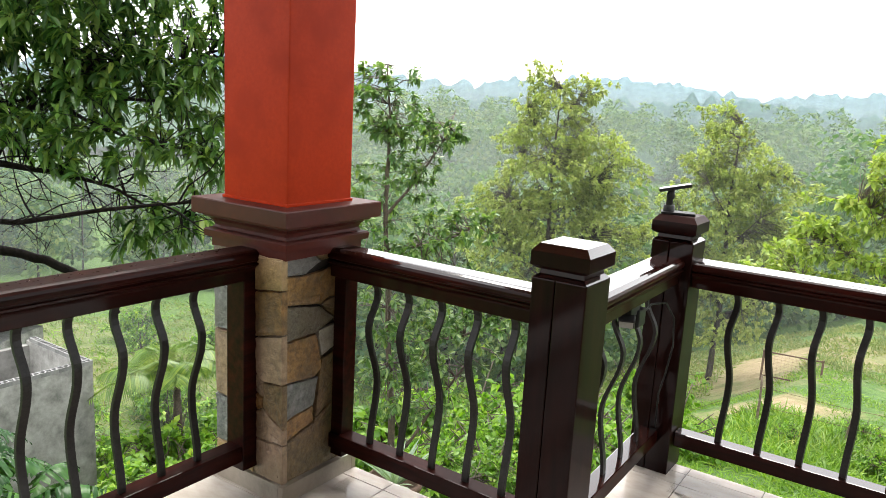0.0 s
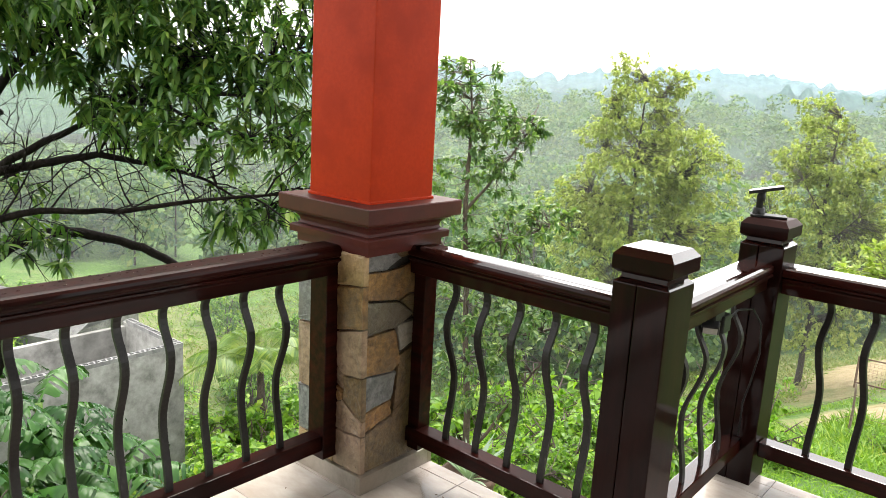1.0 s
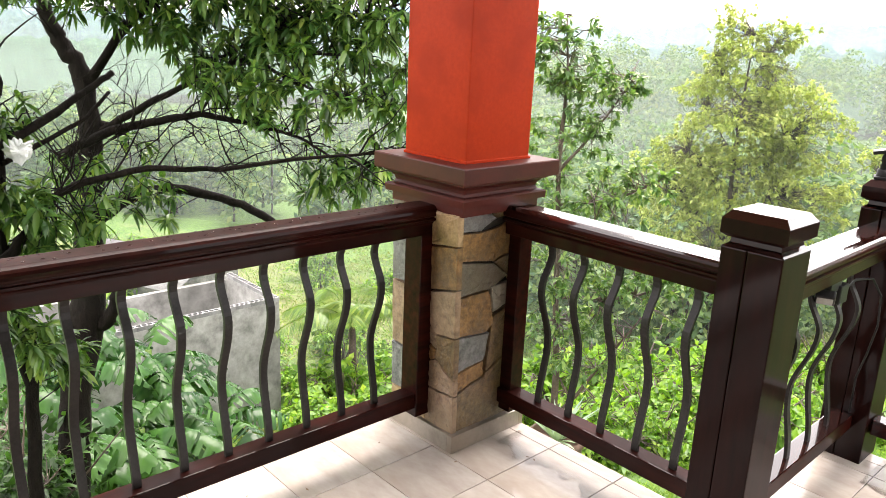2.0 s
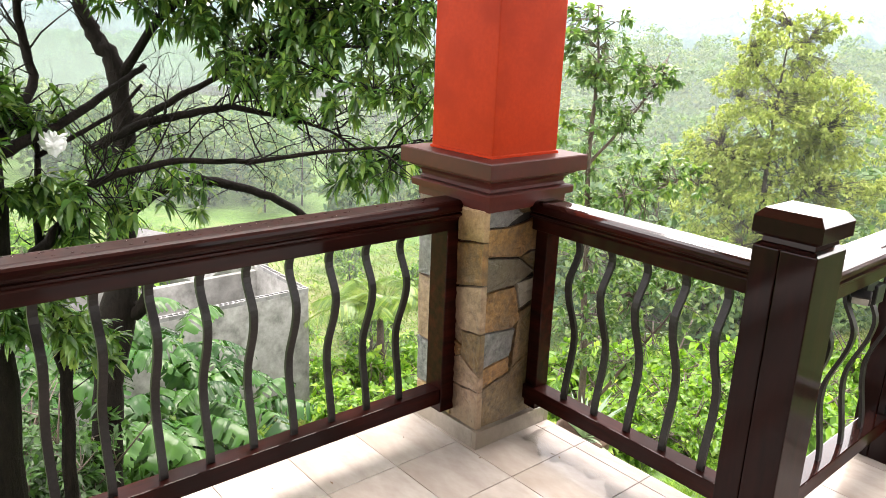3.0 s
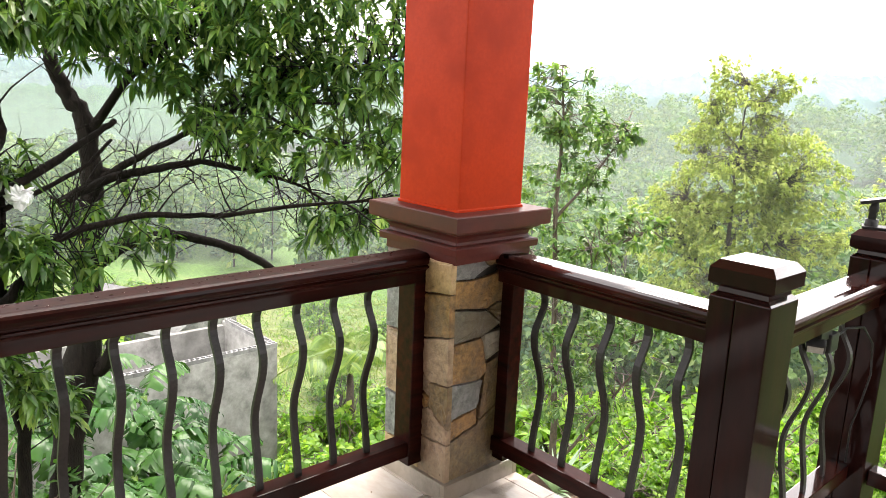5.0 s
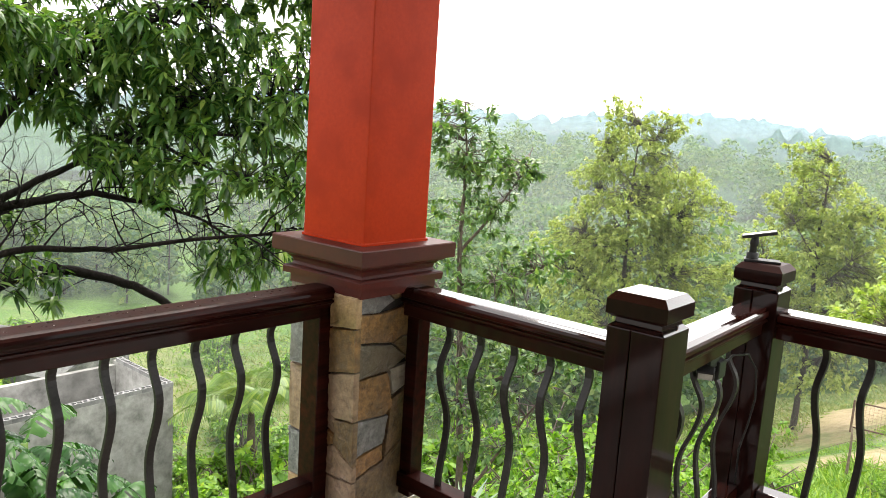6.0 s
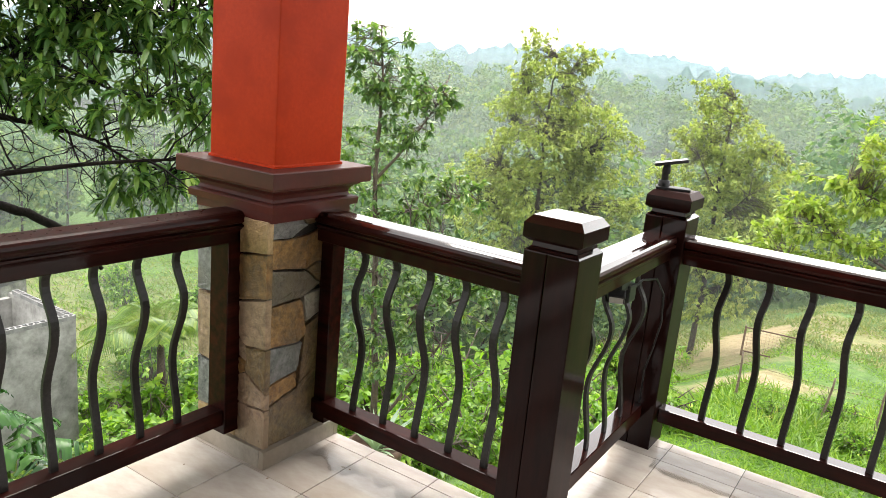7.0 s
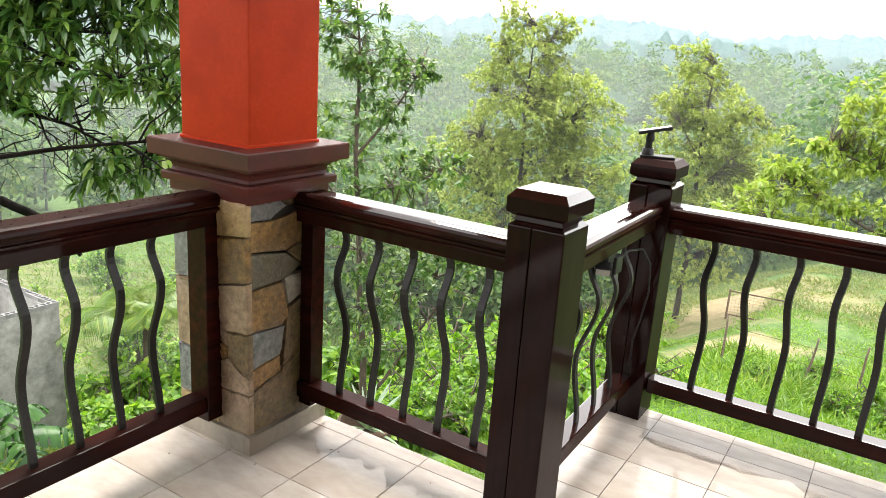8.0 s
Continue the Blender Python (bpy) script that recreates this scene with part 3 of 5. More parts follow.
def build_column():
    rng = np.random.default_rng(5)
    col = thing("column", (0, 0, 0), "square red column on a stone-clad base with a brown moulded capital", "column")
    part("shaft", box_bm(-0.166, 0.166, -0.166, 0.166, 1.10, 2.9, 0.004), RED, col, "glossy brick-red painted shaft")
    part("bead", rings_bm([(0.171, 1.117), (0.171, 1.127), (0.166, 1.130)]), RED, col)
    part("capital", rings_bm([(0.198, 0.935), (0.198, 0.968), (0.218, 0.972), (0.220, 0.996), (0.214, 1.002), (0.196, 1.006), (0.190, 1.016), (0.194, 1.030), (0.206, 1.042), (0.222, 1.050), (0.222, 1.058), (0.248, 1.060), (0.250, 1.064), (0.250, 1.115), (0.247, 1.119)]), BROWN, col, "glossy oxblood-brown moulded capital")
    part("core", box_bm(-0.172, 0.154, -0.180, 0.172, 0.0, 0.936, 0), MORTAR, col)
    for k in range(4):
        skirt = box_bm(0.178, 0.204, -0.204 + 0.0005 * k, 0.178, 0.0, 0.078, 0.003)
        ob = part("skirting", skirt, SKIRT, col)
        ob.matrix_local = pose(0, 0, 0, 0, 0, 90 * k)
    for k, face in enumerate((RIGHT_UPPER + RIGHT_LOWER, RIGHT_UPPER + RIGHT_LOWER, LEFT_NEAR + LEFT_FAR, LEFT_NEAR + LEFT_FAR)):
        turn = pose(0, 0, 0, 0, 0, (0, 90, 180, -90)[k])
        for key, corners in face:
            uv = np.array(corners, float).reshape(-1, 2)
            if k > 1:
                uv = np.stack([1 - uv[:, 0], uv[:, 1]], 1)[::-1]
            ob = part("stone", stone_mesh(uv, 0.372 if k > 1 else 0.364, 0.074, 0.938, rng, key), None, col)
            ob.matrix_local = turn @ pose((0.168, 0.172, 0.172, 0.177)[k], -0.006 if k == 0 else 0.0, 0.074, 0, (-0.9, 0, 0, 0.9)[k], 0) @ Matrix.Translation((0, 0, -0.074))


build_column()


# ---- newel posts and railings ----
def newel(x, y, dz, label, lean=0.0, h=0.088, film=None):
    post = thing("newel_post", pose(x, y, 0, 0, lean), label, "post", "newel posts of the terrace")
    part("shaft", box_bm(-h, -0.0125, -h, h, 0.0, 1.018 + dz, 0.004), WOOD, post)
    part("shaft", box_bm(-0.0115, h, -h + 0.001, h, 0.0, 1.018 + dz, 0.004), WOOD, post)
    wet_top(part("neck", rings_bm([(h, 1.0175 + dz), (h - 0.016, 1.030 + dz), (h - 0.018, 1.044 + dz), (h - 0.010, 1.046 + dz)]), WOOD, post))
    wet_top(part("cap", rings_bm([(h - 0.010, 1.045 + dz), (h + 0.006, 1.056 + dz), (h + 0.006, 1.098 + dz), (h - 0.013, 1.121 + dz), (h - 0.015, 1.122 + dz)]), WOOD, post, "chamfered dark wooden cap, wet on top"), film)
    return post


NA, NB, NC = (1.170, 0.032), (1.166, 1.088), (2.30, 1.088)
newel(*NA, 0.0, "dark varnished wooden newel post with a wet chamfered cap")
newel(*NB, -0.012, "dark rain-wet wooden newel post carrying a black stand", h=0.085, film=DAMP)
newel(*NC, -0.022, "dark varnished wooden newel post at the end of the bay railing")

HALF = [(0.036, 0.956), (0.046, 0.9545), (0.054, 0.950), (0.060, 0.943), (0.064, 0.934), (0.065, 0.925), (0.063, 0.918), (0.056, 0.914), (0.056, 0.911), (0.064, 0.908), (0.064, 0.901), (0.056, 0.896), (0.050, 0.891), (0.046, 0.884), (0.046, 0.847), (0.043, 0.844)]
RAIL = [(-o, z) for o, z in HALF[:1]] + HALF + [(-o, z) for o, z in HALF[:0:-1]]


def baluster_mesh(z0, z1, inward):
    """A flat iron bar: a short kick outwards under the handrail, a belly towards the terrace, a long one outwards."""
    bends = ((0.0, 0.0), (0.075, -0.016), (0.27, 0.030), (0.63, -0.030), (1.0, 0.0))
    bm = bmesh.new()
    rows = []
    steps = 34
    for i in range(steps + 1):
        s = i / steps
        for (u0, a), (u1, b) in zip(bends, bends[1:]):
            if u0 <= 1 - s <= u1:
                off = inward * (a + (b - a) * (0.5 - 0.5 * math.cos(math.pi * (1 - s - u0) / (u1 - u0))))
        z = z0 + (z1 - z0) * s
        rows.append([bm.verts.new((x, off + y, z)) for x, y in ((-0.0125, -0.006), (0.0125, -0.006), (0.0125, 0.006), (-0.0125, 0.006))])
    for a, b in zip(rows, rows[1:]):
        for k in range(4):
            bm.faces.new((a[k], a[(k + 1) % 4], b[(k + 1) % 4], b[k]))
    bm.faces.new(rows[0][::-1])
    bm.faces.new(rows[-1])
    return from_bm("baluster", bm, IRON)


def railing(start, end, bars, inward, label, ends=(False, False), dz=0.0, soaked=False, twist=0.0, post=(0.066, -0.046, 0.046), film=None):
    """A railing from start to end; inward is the side of its line on which the terrace lies (+1: left of it)."""
    a, b = Vector((*start, 0)), Vector((*end, 0))
    long = (b - a).length
    turn = math.degrees(math.atan2(b.y - a.y, b.x - a.x))
    rail = thing("railing", pose(a.x, a.y, dz, 0, 0, turn), label, "railing", "railings of the terrace")
    wet_top(part("top_rail", profile_bm(RAIL, long), WOOD_X, rail, "moulded dark wooden handrail"), film)
    low = part("bottom_rail", box_bm(0, long, -0.036, 0.036, 0.146, 0.208, 0.004), WOOD_X, rail)
    if soaked:
        wet_top(low)
    me = baluster_mesh(0.203, 0.85, inward)
    for u in bars:
        ob = part("baluster", me, IRON, rail)
        ob.matrix_local = pose(u, 0, 0, 0, 0, twist)
    if ends[0]:
        part("end_post", box_bm(-0.002, post[0], post[1], post[2], 0.112, 0.952, 0.003), WOOD_X, rail)
    if ends[1]:
        part("end_post", box_bm(long - 0.066, long + 0.002, -0.046, 0.046, 0.112, 0.952, 0.003), WOOD_X, rail)
    return rail


LEFT = railing((0.0, -0.188), (0.0, -3.4), [0.235 + 0.1475 * k for k in range(20)], 1, "dark wooden railing with S-bent iron bars, spotted with rain", (True, False), film=DAMP)
railing((0.188, 0.088), (NA[0] - 0.088, 0.072), [0.185 + 0.148 * k for k in range(5)], -1, "dark wooden railing with S-bent iron bars and a wet shining top", (True, False), post=(0.056, -0.020, 0.046))
railing((NA[0] + 0.005, NA[1] + 0.088), (NB[0] - 0.005, NB[1] - 0.088), [0.17 + 0.178 * k for k in range(4)], -1, "short dark wooden railing of the bay with S-bent iron bars", dz=-0.008, soaked=True)
railing((NB[0] + 0.088, NB[1] - 0.01), (NC[0] - 0.088, NC[1] - 0.01), [0.171 + 0.1555 * k for k in range(6)], -1, "rain-wet dark wooden railing with S-bent iron bars", dz=-0.02, soaked=True, twist=-16)


# ---- trees ----
MANGO_BLOBS = [(-5.0, 0.9, 1.62, 0.5, 0.5, 0.28), (-4.6, 1.36, 1.5, 0.67, 0.67, 0.42), (-4.1, 1.84, 1.55, 0.6, 0.6, 0.44), (-3.58, 2.24, 1.5, 0.48, 0.48, 0.45), (-4.12, 1.38, 1.14, 0.5, 0.5, 0.27), (-3.55, 1.83, 1.05, 0.55, 0.5, 0.31), (-4.75, 1.3, 1.12, 0.42, 0.42, 0.25), (-3.17, 2.07, 1.0, 0.32, 0.32, 0.38),
               (-3.5, 1.8, 0.32, 0.36, 0.36, 0.30), (-3.15, 2.0, 0.45, 0.3, 0.3, 0.33), (-4.5, 1.9, 2.2, 1.15, 1.15, 0.40), (-5.2, 0.9, 2.1, 0.95, 0.95, 0.32), (-3.39, 2.46, 1.95, 0.64, 0.64, 0.40), (-4.4, 1.7, 1.85, 0.7, 0.7, 0.5)]
MANGO_HIGH = [(-4.7, 1.7, 2.85, 1.15, 1.15, 0.45), (-5.4, 0.6, 2.8, 0.9, 0.9, 0.40), (-3.5, 2.6, 2.65, 0.75, 0.75, 0.45), (-4.4, 2.0, 3.5, 1.2, 1.2, 0.45), (-5.9, 0.4, 3.4, 0.9, 0.9, 0.4)]
MANGO_LOW = [(-5.24, 0.32, 1.78, 0.50, 0.45, 0.20), (-5.6, -0.1, 1.85, 0.4, 0.4, 0.14), (-5.2, 0.62, 0.06, 0.40, 0.40, 0.24), (-4.95, 0.72, -0.15, 0.22, 0.22, 0.20), (-5.18, 0.12, 0.27, 0.33, 0.33, 0.20), (-5.4, 0.75, 0.40, 0.25, 0.25, 0.15), (-4.0, 1.45, 0.85, 0.35, 0.35, 0.2)]
MANGO_LIMBS = [
    [((-5.3, -0.3, -5.0), 0.24), ((-5.42, -0.12, -3.0), 0.16), ((-5.51, 0.0, -2.12), 0.145), ((-5.62, 0.22, -1.3), 0.18), ((-5.70, 0.30, -0.7), 0.145), ((-5.78, 0.43, -0.06), 0.115), ((-5.87, 0.48, 0.68), 0.100), ((-5.95, 0.46, 1.12), 0.092), ((-6.06, 0.34, 1.36), 0.080), ((-6.14, 0.24, 1.58), 0.068), ((-6.2, 0.2, 2.6), 0.05)],
    [((-5.74, 0.40, -0.35), 0.075), ((-5.5, 0.76, -0.06), 0.060), ((-5.23, 1.06, 0.01), 0.050), ((-4.85, 1.37, -0.05), 0.044), ((-4.42, 1.67, -0.24), 0.038), ((-4.2, 1.9, -0.6), 0.018)],
    [((-5.8, 0.40, 0.15), 0.060), ((-5.05, -0.07, 0.43), 0.048), ((-4.96, 0.33, 0.63), 0.043), ((-4.76, 0.63, 0.73), 0.038), ((-4.5, 1.0, 0.82), 0.030), ((-4.18, 1.41, 0.73), 0.020), ((-3.88, 1.66, 0.65), 0.014), ((-3.55, 1.82, 0.48), 0.010), ((-3.15, 2.05, 0.45), 0.005)],
    [((-4.5, 1.5, 1.35), 0.020), ((-3.95, 1.65, 1.12), 0.015), ((-3.5, 1.9, 1.02), 0.010), ((-3.1, 2.1, 1.0), 0.005)],
    [((-4.9, 1.2, 1.2), 0.022), ((-4.3, 1.75, 1.62), 0.018), ((-3.7, 2.3, 1.75), 0.011), ((-3.2, 2.6, 1.95), 0.006)],
    [((-5.92, 0.46, 0.95), 0.055), ((-5.5, 0.75, 1.55), 0.042), ((-4.9, 1.2, 2.1), 0.030), ((-4.1, 1.9, 2.6), 0.016)],
    [((-6.18, 0.22, 2.4), 0.045), ((-5.5, 0.7, 2.9), 0.034), ((-4.6, 1.7, 3.2), 0.022), ((-3.8, 2.4, 3.0), 0.010)],
    [((-5.85, 0.50, 0.5), 0.045), ((-5.2, 1.0, 0.95), 0.032), ((-4.5, 1.5, 1.35), 0.022), ((-3.7, 2.2, 1.4), 0.011)],
    [((-5.66, 0.26, -1.2), 0.090), ((-5.45, 0.34, -1.40), 0.075), ((-5.36, 0.40, -1.15), 0.055), ((-5.25, 0.5, -0.7), 0.03)],
    [((-5.90, 0.50, 0.62), 0.050), ((-5.72, 0.68, 0.55), 0.046), ((-5.62, 0.76, 0.50), 0.034)],
]
broadleaf("mango_tree", (-5.3, -0.3, -5.0), "large mango tree with drooping dark glossy leaves and wet bare limbs", MANGO_LIMBS, MANGO_BLOBS + MANGO_LOW + MANGO_HIGH, 1420, 13, (0.150, 0.050), BARK_WET, MANGO, 3, hang=0.22, droop=0.32, spread=1.2, twig=0.005, spare=0.6)

OLD_BLOBS = [(-4.24, -0.76, 0.90, 0.36, 0.32, 0.26), (-3.87, -0.83, 1.85, 0.32, 0.32, 0.14), (-3.97, -0.3, 1.88, 0.42, 0.42, 0.14), (-3.75, -0.77, 0.30, 0.30, 0.30, 0.20), (-3.83, -0.51, 0.0, 0.28, 0.28, 0.20), (-4.16, -0.11, 0.08, 0.25, 0.25, 0.18), (-3.56, -1.01, -0.46, 0.22, 0.22, 0.24), (-3.84, -0.65, -0.68, 0.27, 0.27, 0.25), (-4.06, -0.37, -1.0, 0.20, 0.20, 0.25), (-3.47, -1.35, 0.62, 0.28, 0.28, 0.5), (-3.73, -1.3, 1.44, 0.36, 0.36, 0.40), (-4.0, -0.2, 2.05, 0.9, 0.9, 0.2)]
OLD_LIMBS = [
    [((-4.05, -1.36, -4.0), 0.22), ((-4.0, -1.26, -2.0), 0.19), ((-4.0, -1.16, -0.6), 0.16), ((-4.0, -1.08, 0.4), 0.135), ((-4.0, -1.12, 1.1), 0.115), ((-4.05, -1.35, 1.6), 0.10), ((-4.15, -1.4, 2.8), 0.07)],
    [((-4.0, -1.10, 0.55), 0.050), ((-3.95, -0.82, 0.66), 0.040), ((-4.22, -0.25, 0.91), 0.032), ((-4.50, 0.15, 1.10), 0.027), ((-4.60, 0.29, 1.17), 0.025)],
    [((-4.0, -1.0, -0.22), 0.045), ((-3.86, -0.79, -0.10), 0.042), ((-3.86, -0.58, 0.14), 0.032), ((-3.96, -0.35, 0.36), 0.030), ((-3.98, 0.30, 0.46), 0.026), ((-3.85, 0.84, 0.41), 0.022), ((-3.52, 1.48, 0.52), 0.016), ((-2.97, 2.11, 0.60), 0.007)],
    [((-4.0, -1.08, 0.5), 0.045), ((-4.81, -0.51, 1.0), 0.040), ((-4.84, -0.58, 1.44), 0.034), ((-4.84, -0.58, 1.95), 0.022)],
    [((-4.0, -0.95, -4.2), 0.075), ((-3.86, -0.78, -2.08), 0.055), ((-4.08, -0.68, -1.19), 0.050), ((-4.14, -0.75, -0.51), 0.044), ((-4.05, -0.75, 0.1), 0.034), ((-4.1, -0.7, 0.7), 0.016)],
    [((-4.12, -1.39, 2.25), 0.055), ((-4.0, -0.75, 2.30), 0.040), ((-4.0, -0.1, 2.25), 0.028), ((-4.1, 0.5, 2.15), 0.012)],
    [((-4.05, -0.72, 0.55), 0.022), ((-4.35, -0.05, 0.80), 0.018), ((-4.5, 0.22, 1.02), 0.014)],
]
broadleaf("mango_tree", (-4.05, -1.36, -4.0), "old mango trunk with rough grey bark and a broken dead branch", OLD_LIMBS, OLD_BLOBS, 560, 13, (0.148, 0.048), BARK_WET, MANGO, 4, hang=0.22, droop=0.32, spread=1.2, twig=0.005)

CITRUS_LIMBS = [
    [((-2.45, 4.10, -3.6), 0.0476), ((-2.52, 4.0, -2.2), 0.0374), ((-2.60, 3.95, -0.6), 0.02856), ((-2.66, 3.9, 0.5), 0.02312), ((-2.62, 3.9, 1.2), 0.01496), ((-2.70, 3.9, 1.85), 0.0068)],
    [((-2.65, 3.92, 0.35), 0.01768), ((-2.40, 4.10, 0.75), 0.0136), ((-2.20, 4.25, 1.15), 0.00816), ((-2.12, 4.3, 1.45), 0.00476)],
    [((-2.62, 3.93, 0.0), 0.01632), ((-2.15, 4.25, 0.1), 0.01224), ((-1.80, 4.5, 0.35), 0.0068)],
    [((-2.58, 3.97, -1.0), 0.0204), ((-1.9, 4.4, -0.9), 0.0136), ((-1.4, 4.8, -0.5), 0.00816)],
    [((-2.5, 4.02, -2.4), 0.02312), ((-2.1, 4.3, -1.6), 0.01496), ((-1.8, 4.5, -1.0), 0.00816)],
    [((-2.6, 3.95, -0.4), 0.01768), ((-3.0, 3.7, 0.2), 0.01088), ((-3.1, 3.7, 0.8), 0.00544)],
]
CITRUS_BLOBS = [(-2.45, 4.05, 1.05, 0.45, 0.45, 0.4), (-2.3, 4.1, 0.2, 0.6, 0.55, 0.35), (-2.75, 3.85, 1.5, 0.50, 0.50, 0.45), (-2.32, 4.2, 1.15, 0.32, 0.32, 0.42), (-3.0, 3.7, 0.6, 0.5, 0.5, 0.6), (-1.95, 4.4, 0.25, 0.36, 0.36, 0.30), (-2.3, 4.1, -0.55, 0.8, 0.7, 0.55), (-1.6, 4.6, -0.75, 0.5, 0.5, 0.5), (-2.3, 4.15, -1.45, 0.75, 0.7, 0.45)]
broadleaf("citrus_tree", (-2.45, 4.10, -3.6), "slender citrus tree with a thin brown trunk and small leaves", CITRUS_LIMBS, CITRUS_BLOBS, 700, 12, (0.085, 0.042), BARK_WARM, CITRUS, 6, hang=0.1, droop=0.2, twig=0.004, clumps=40)


def upright_limbs(rng, at, height, r, count, reach):
    """A leader with limbs that leave it upwards all round."""
    at = np.array(at)
    lines = [[(tuple(at), r), (tuple(at + (0.1, 0.05, height * 0.35)), r * 0.75), (tuple(at + (-0.1, 0.1, height * 0.7)), r * 0.45), (tuple(at + (0.05, 0, height * 0.97)), r * 0.12)]]
    for k in range(count):
        s = 0.25 + 0.65 * k / count
        a = k * 2.4 + rng.uniform(-0.4, 0.4)
        d = np.array([math.cos(a), math.sin(a), 0]) * reach * (1.15 - s * 0.75)
        p = at + (0, 0, height * s)
        lines.append([(tuple(p), r * 0.5 * (1.1 - s)), (tuple(p + d * 0.5 + (0, 0, reach * 0.25)), r * 0.3 * (1.1 - s)), (tuple(p + d + (0, 0, reach * 0.6)), r * 0.08)])
    return lines


PLAIN = ((0.45, 1.0),)
MID_BLOBS = [(-10.65, 22.85, 2.5, 0.86, 0.86, 0.73), (-9.25, 23.35, 2.3, 1.08, 0.86, 0.58), (-10.2, 22.95, 1.35, 1.62, 1.4, 0.95), (-10.2, 22.85, -0.25, 2.38, 1.94, 1.37), (-8.6, 23.65, -0.55, 1.84, 1.62, 1.26), (-11.9, 22.25, -2.25, 1.73, 1.62, 1.26), (-9.9, 23.05, -2.65, 2.59, 2.05, 1.68), (-7.9, 23.95, -2.75, 1.73, 1.51, 1.37), (-11.3, 22.55, -4.45, 2.05, 1.73, 1.47), (-8.9, 23.35, -4.85, 2.16, 1.84, 1.37)]
rg = np.random.default_rng(21)
base = (-10.1, 22.95, float(ground_z(-10.1, 22.95)))
broadleaf("tall_tree", base, "tall slender tree with yellow-green feathery foliage in the rain", upright_limbs(rg, base, 2.6 - base[2], 0.13, 14, 2.2), MID_BLOBS, 4200, 12, (0.16, 0.085), BARK, OLIVE, 22, hang=0.0, droop=0.2, twig=0.005, stations=PLAIN, clumps=48)
SECOND_BLOBS = [(-6, 29.1, 1.5, 1.1, 1, 0.9), (-5.3, 29.3, 0, 2, 1.7, 1.3), (-4, 29.7, -1.2, 1.8, 1.6, 1.3), (-5.9, 29.1, -2, 2.2, 1.8, 1.5), (-4.5, 29.5, -3.8, 2.5, 2, 1.7), (-5.0, 28.8, -6.0, 2.4, 1.8, 1.8), (-6.4, 28.9, -5.0, 1.8, 1.6, 1.5)]
base = (-5.2, 29.3, float(ground_z(-5.2, 29.3)))
broadleaf("tall_tree", base, "broad yellow-green tree standing beside a taller one", upright_limbs(rg, base, 1.7 - base[2], 0.13, 12, 2.4), SECOND_BLOBS, 3200, 12, (0.17, 0.09), BARK, OLIVE, 23, hang=0.0, droop=0.2, twig=0.005, stations=PLAIN, clumps=48)

LIME_BLOBS = [(1.5, 11.2, 0.75, 0.8, 0.8, 0.45), (2.5, 11.5, 1.6, 0.9, 0.9, 0.5), (0.4, 11.0, -0.3, 0.7, 0.7, 0.35), (2.1, 11.3, 1.0, 1.3, 1.0, 0.55), (0.9, 11.1, 0.15, 0.9, 0.8, 0.45), (2.9, 11.6, 0.2, 1.4, 1.1, 0.7), (1.4, 11.2, -0.75, 1.3, 0.9, 0.45), (0.2, 11.0, -0.9, 0.8, 0.8, 0.40), (3.9, 12.0, 1.2, 1.2, 1.0, 0.8), (2.9, 11.5, -1.2, 1.2, 1.0, 0.45)]
gz = float(ground_z(4.0, 12.2))
LIME_LIMBS = [
    [((4.0, 12.2, gz), 0.09), ((3.9, 12.1, gz + 1.6), 0.075), ((3.5, 11.9, -1.6), 0.06), ((2.9, 11.6, -0.4), 0.04), ((2.4, 11.4, 0.9), 0.016)],
    [((3.6, 11.9, -1.8), 0.04), ((2.3, 11.4, -1.15), 0.03), ((1.3, 11.1, -0.7), 0.02), ((0.6, 11.0, -0.3), 0.009)],
    [((3.4, 11.9, -1.4), 0.04), ((3.6, 11.9, -0.4), 0.03), ((3.9, 12.0, 0.9), 0.013)],
    [((3.0, 11.6, -0.6), 0.03), ((1.8, 11.2, 0.0), 0.022), ((0.9, 11.1, 0.3), 0.009)],
    [((3.7, 12.0, -2.2), 0.03), ((1.6, 11.2, -1.35), 0.02), ((0.3, 10.9, -1.0), 0.008)],
]
broadleaf("young_tree", (4.0, 12.2, gz), "young spreading tree with bright light-green leaves", LIME_LIMBS, LIME_BLOBS, 1650, 11, (0.13, 0.065), BARK_WARM, LIME, 31, hang=0.0, droop=0.25, twig=0.004, stations=PLAIN, clumps=36)


# ---- shrubs and undergrowth ----
def shrub(seed, size, green, leaf, clusters, label, at):
    rng = np.random.default_rng(seed)
    lines = []
    for k in range(7):
        a = k * 0.9 + rng.uniform(-0.3, 0.3)
        d = np.array([math.cos(a), math.sin(a), 0]) * size * rng.uniform(0.3, 0.8)
        lines.append([((0, 0, -0.15), 0.022), (tuple(d * 0.4 + (0, 0, size * 0.5)), 0.014), (tuple(d + (0, 0, size * rng.uniform(0.7, 1.15))), 0.006)])
    blobs = [(rng.uniform(-0.5, 0.5) * size, rng.uniform(-0.5, 0.5) * size, size * rng.uniform(0.35, 0.95), size * rng.uniform(0.3, 0.55), size * rng.uniform(0.3, 0.55), size * rng.uniform(0.25, 0.42)) for _ in range(7)]
    ob = broadleaf("shrub", (0, 0, 0), label, lines, blobs, clusters, 10, leaf, BARK_WARM, green, seed, hang=0.0, droop=0.25, twig=0.005, sides=5, stations=PLAIN, category="shrub", group="shrubs on the slope")
    ob.matrix_world = at
    return ob


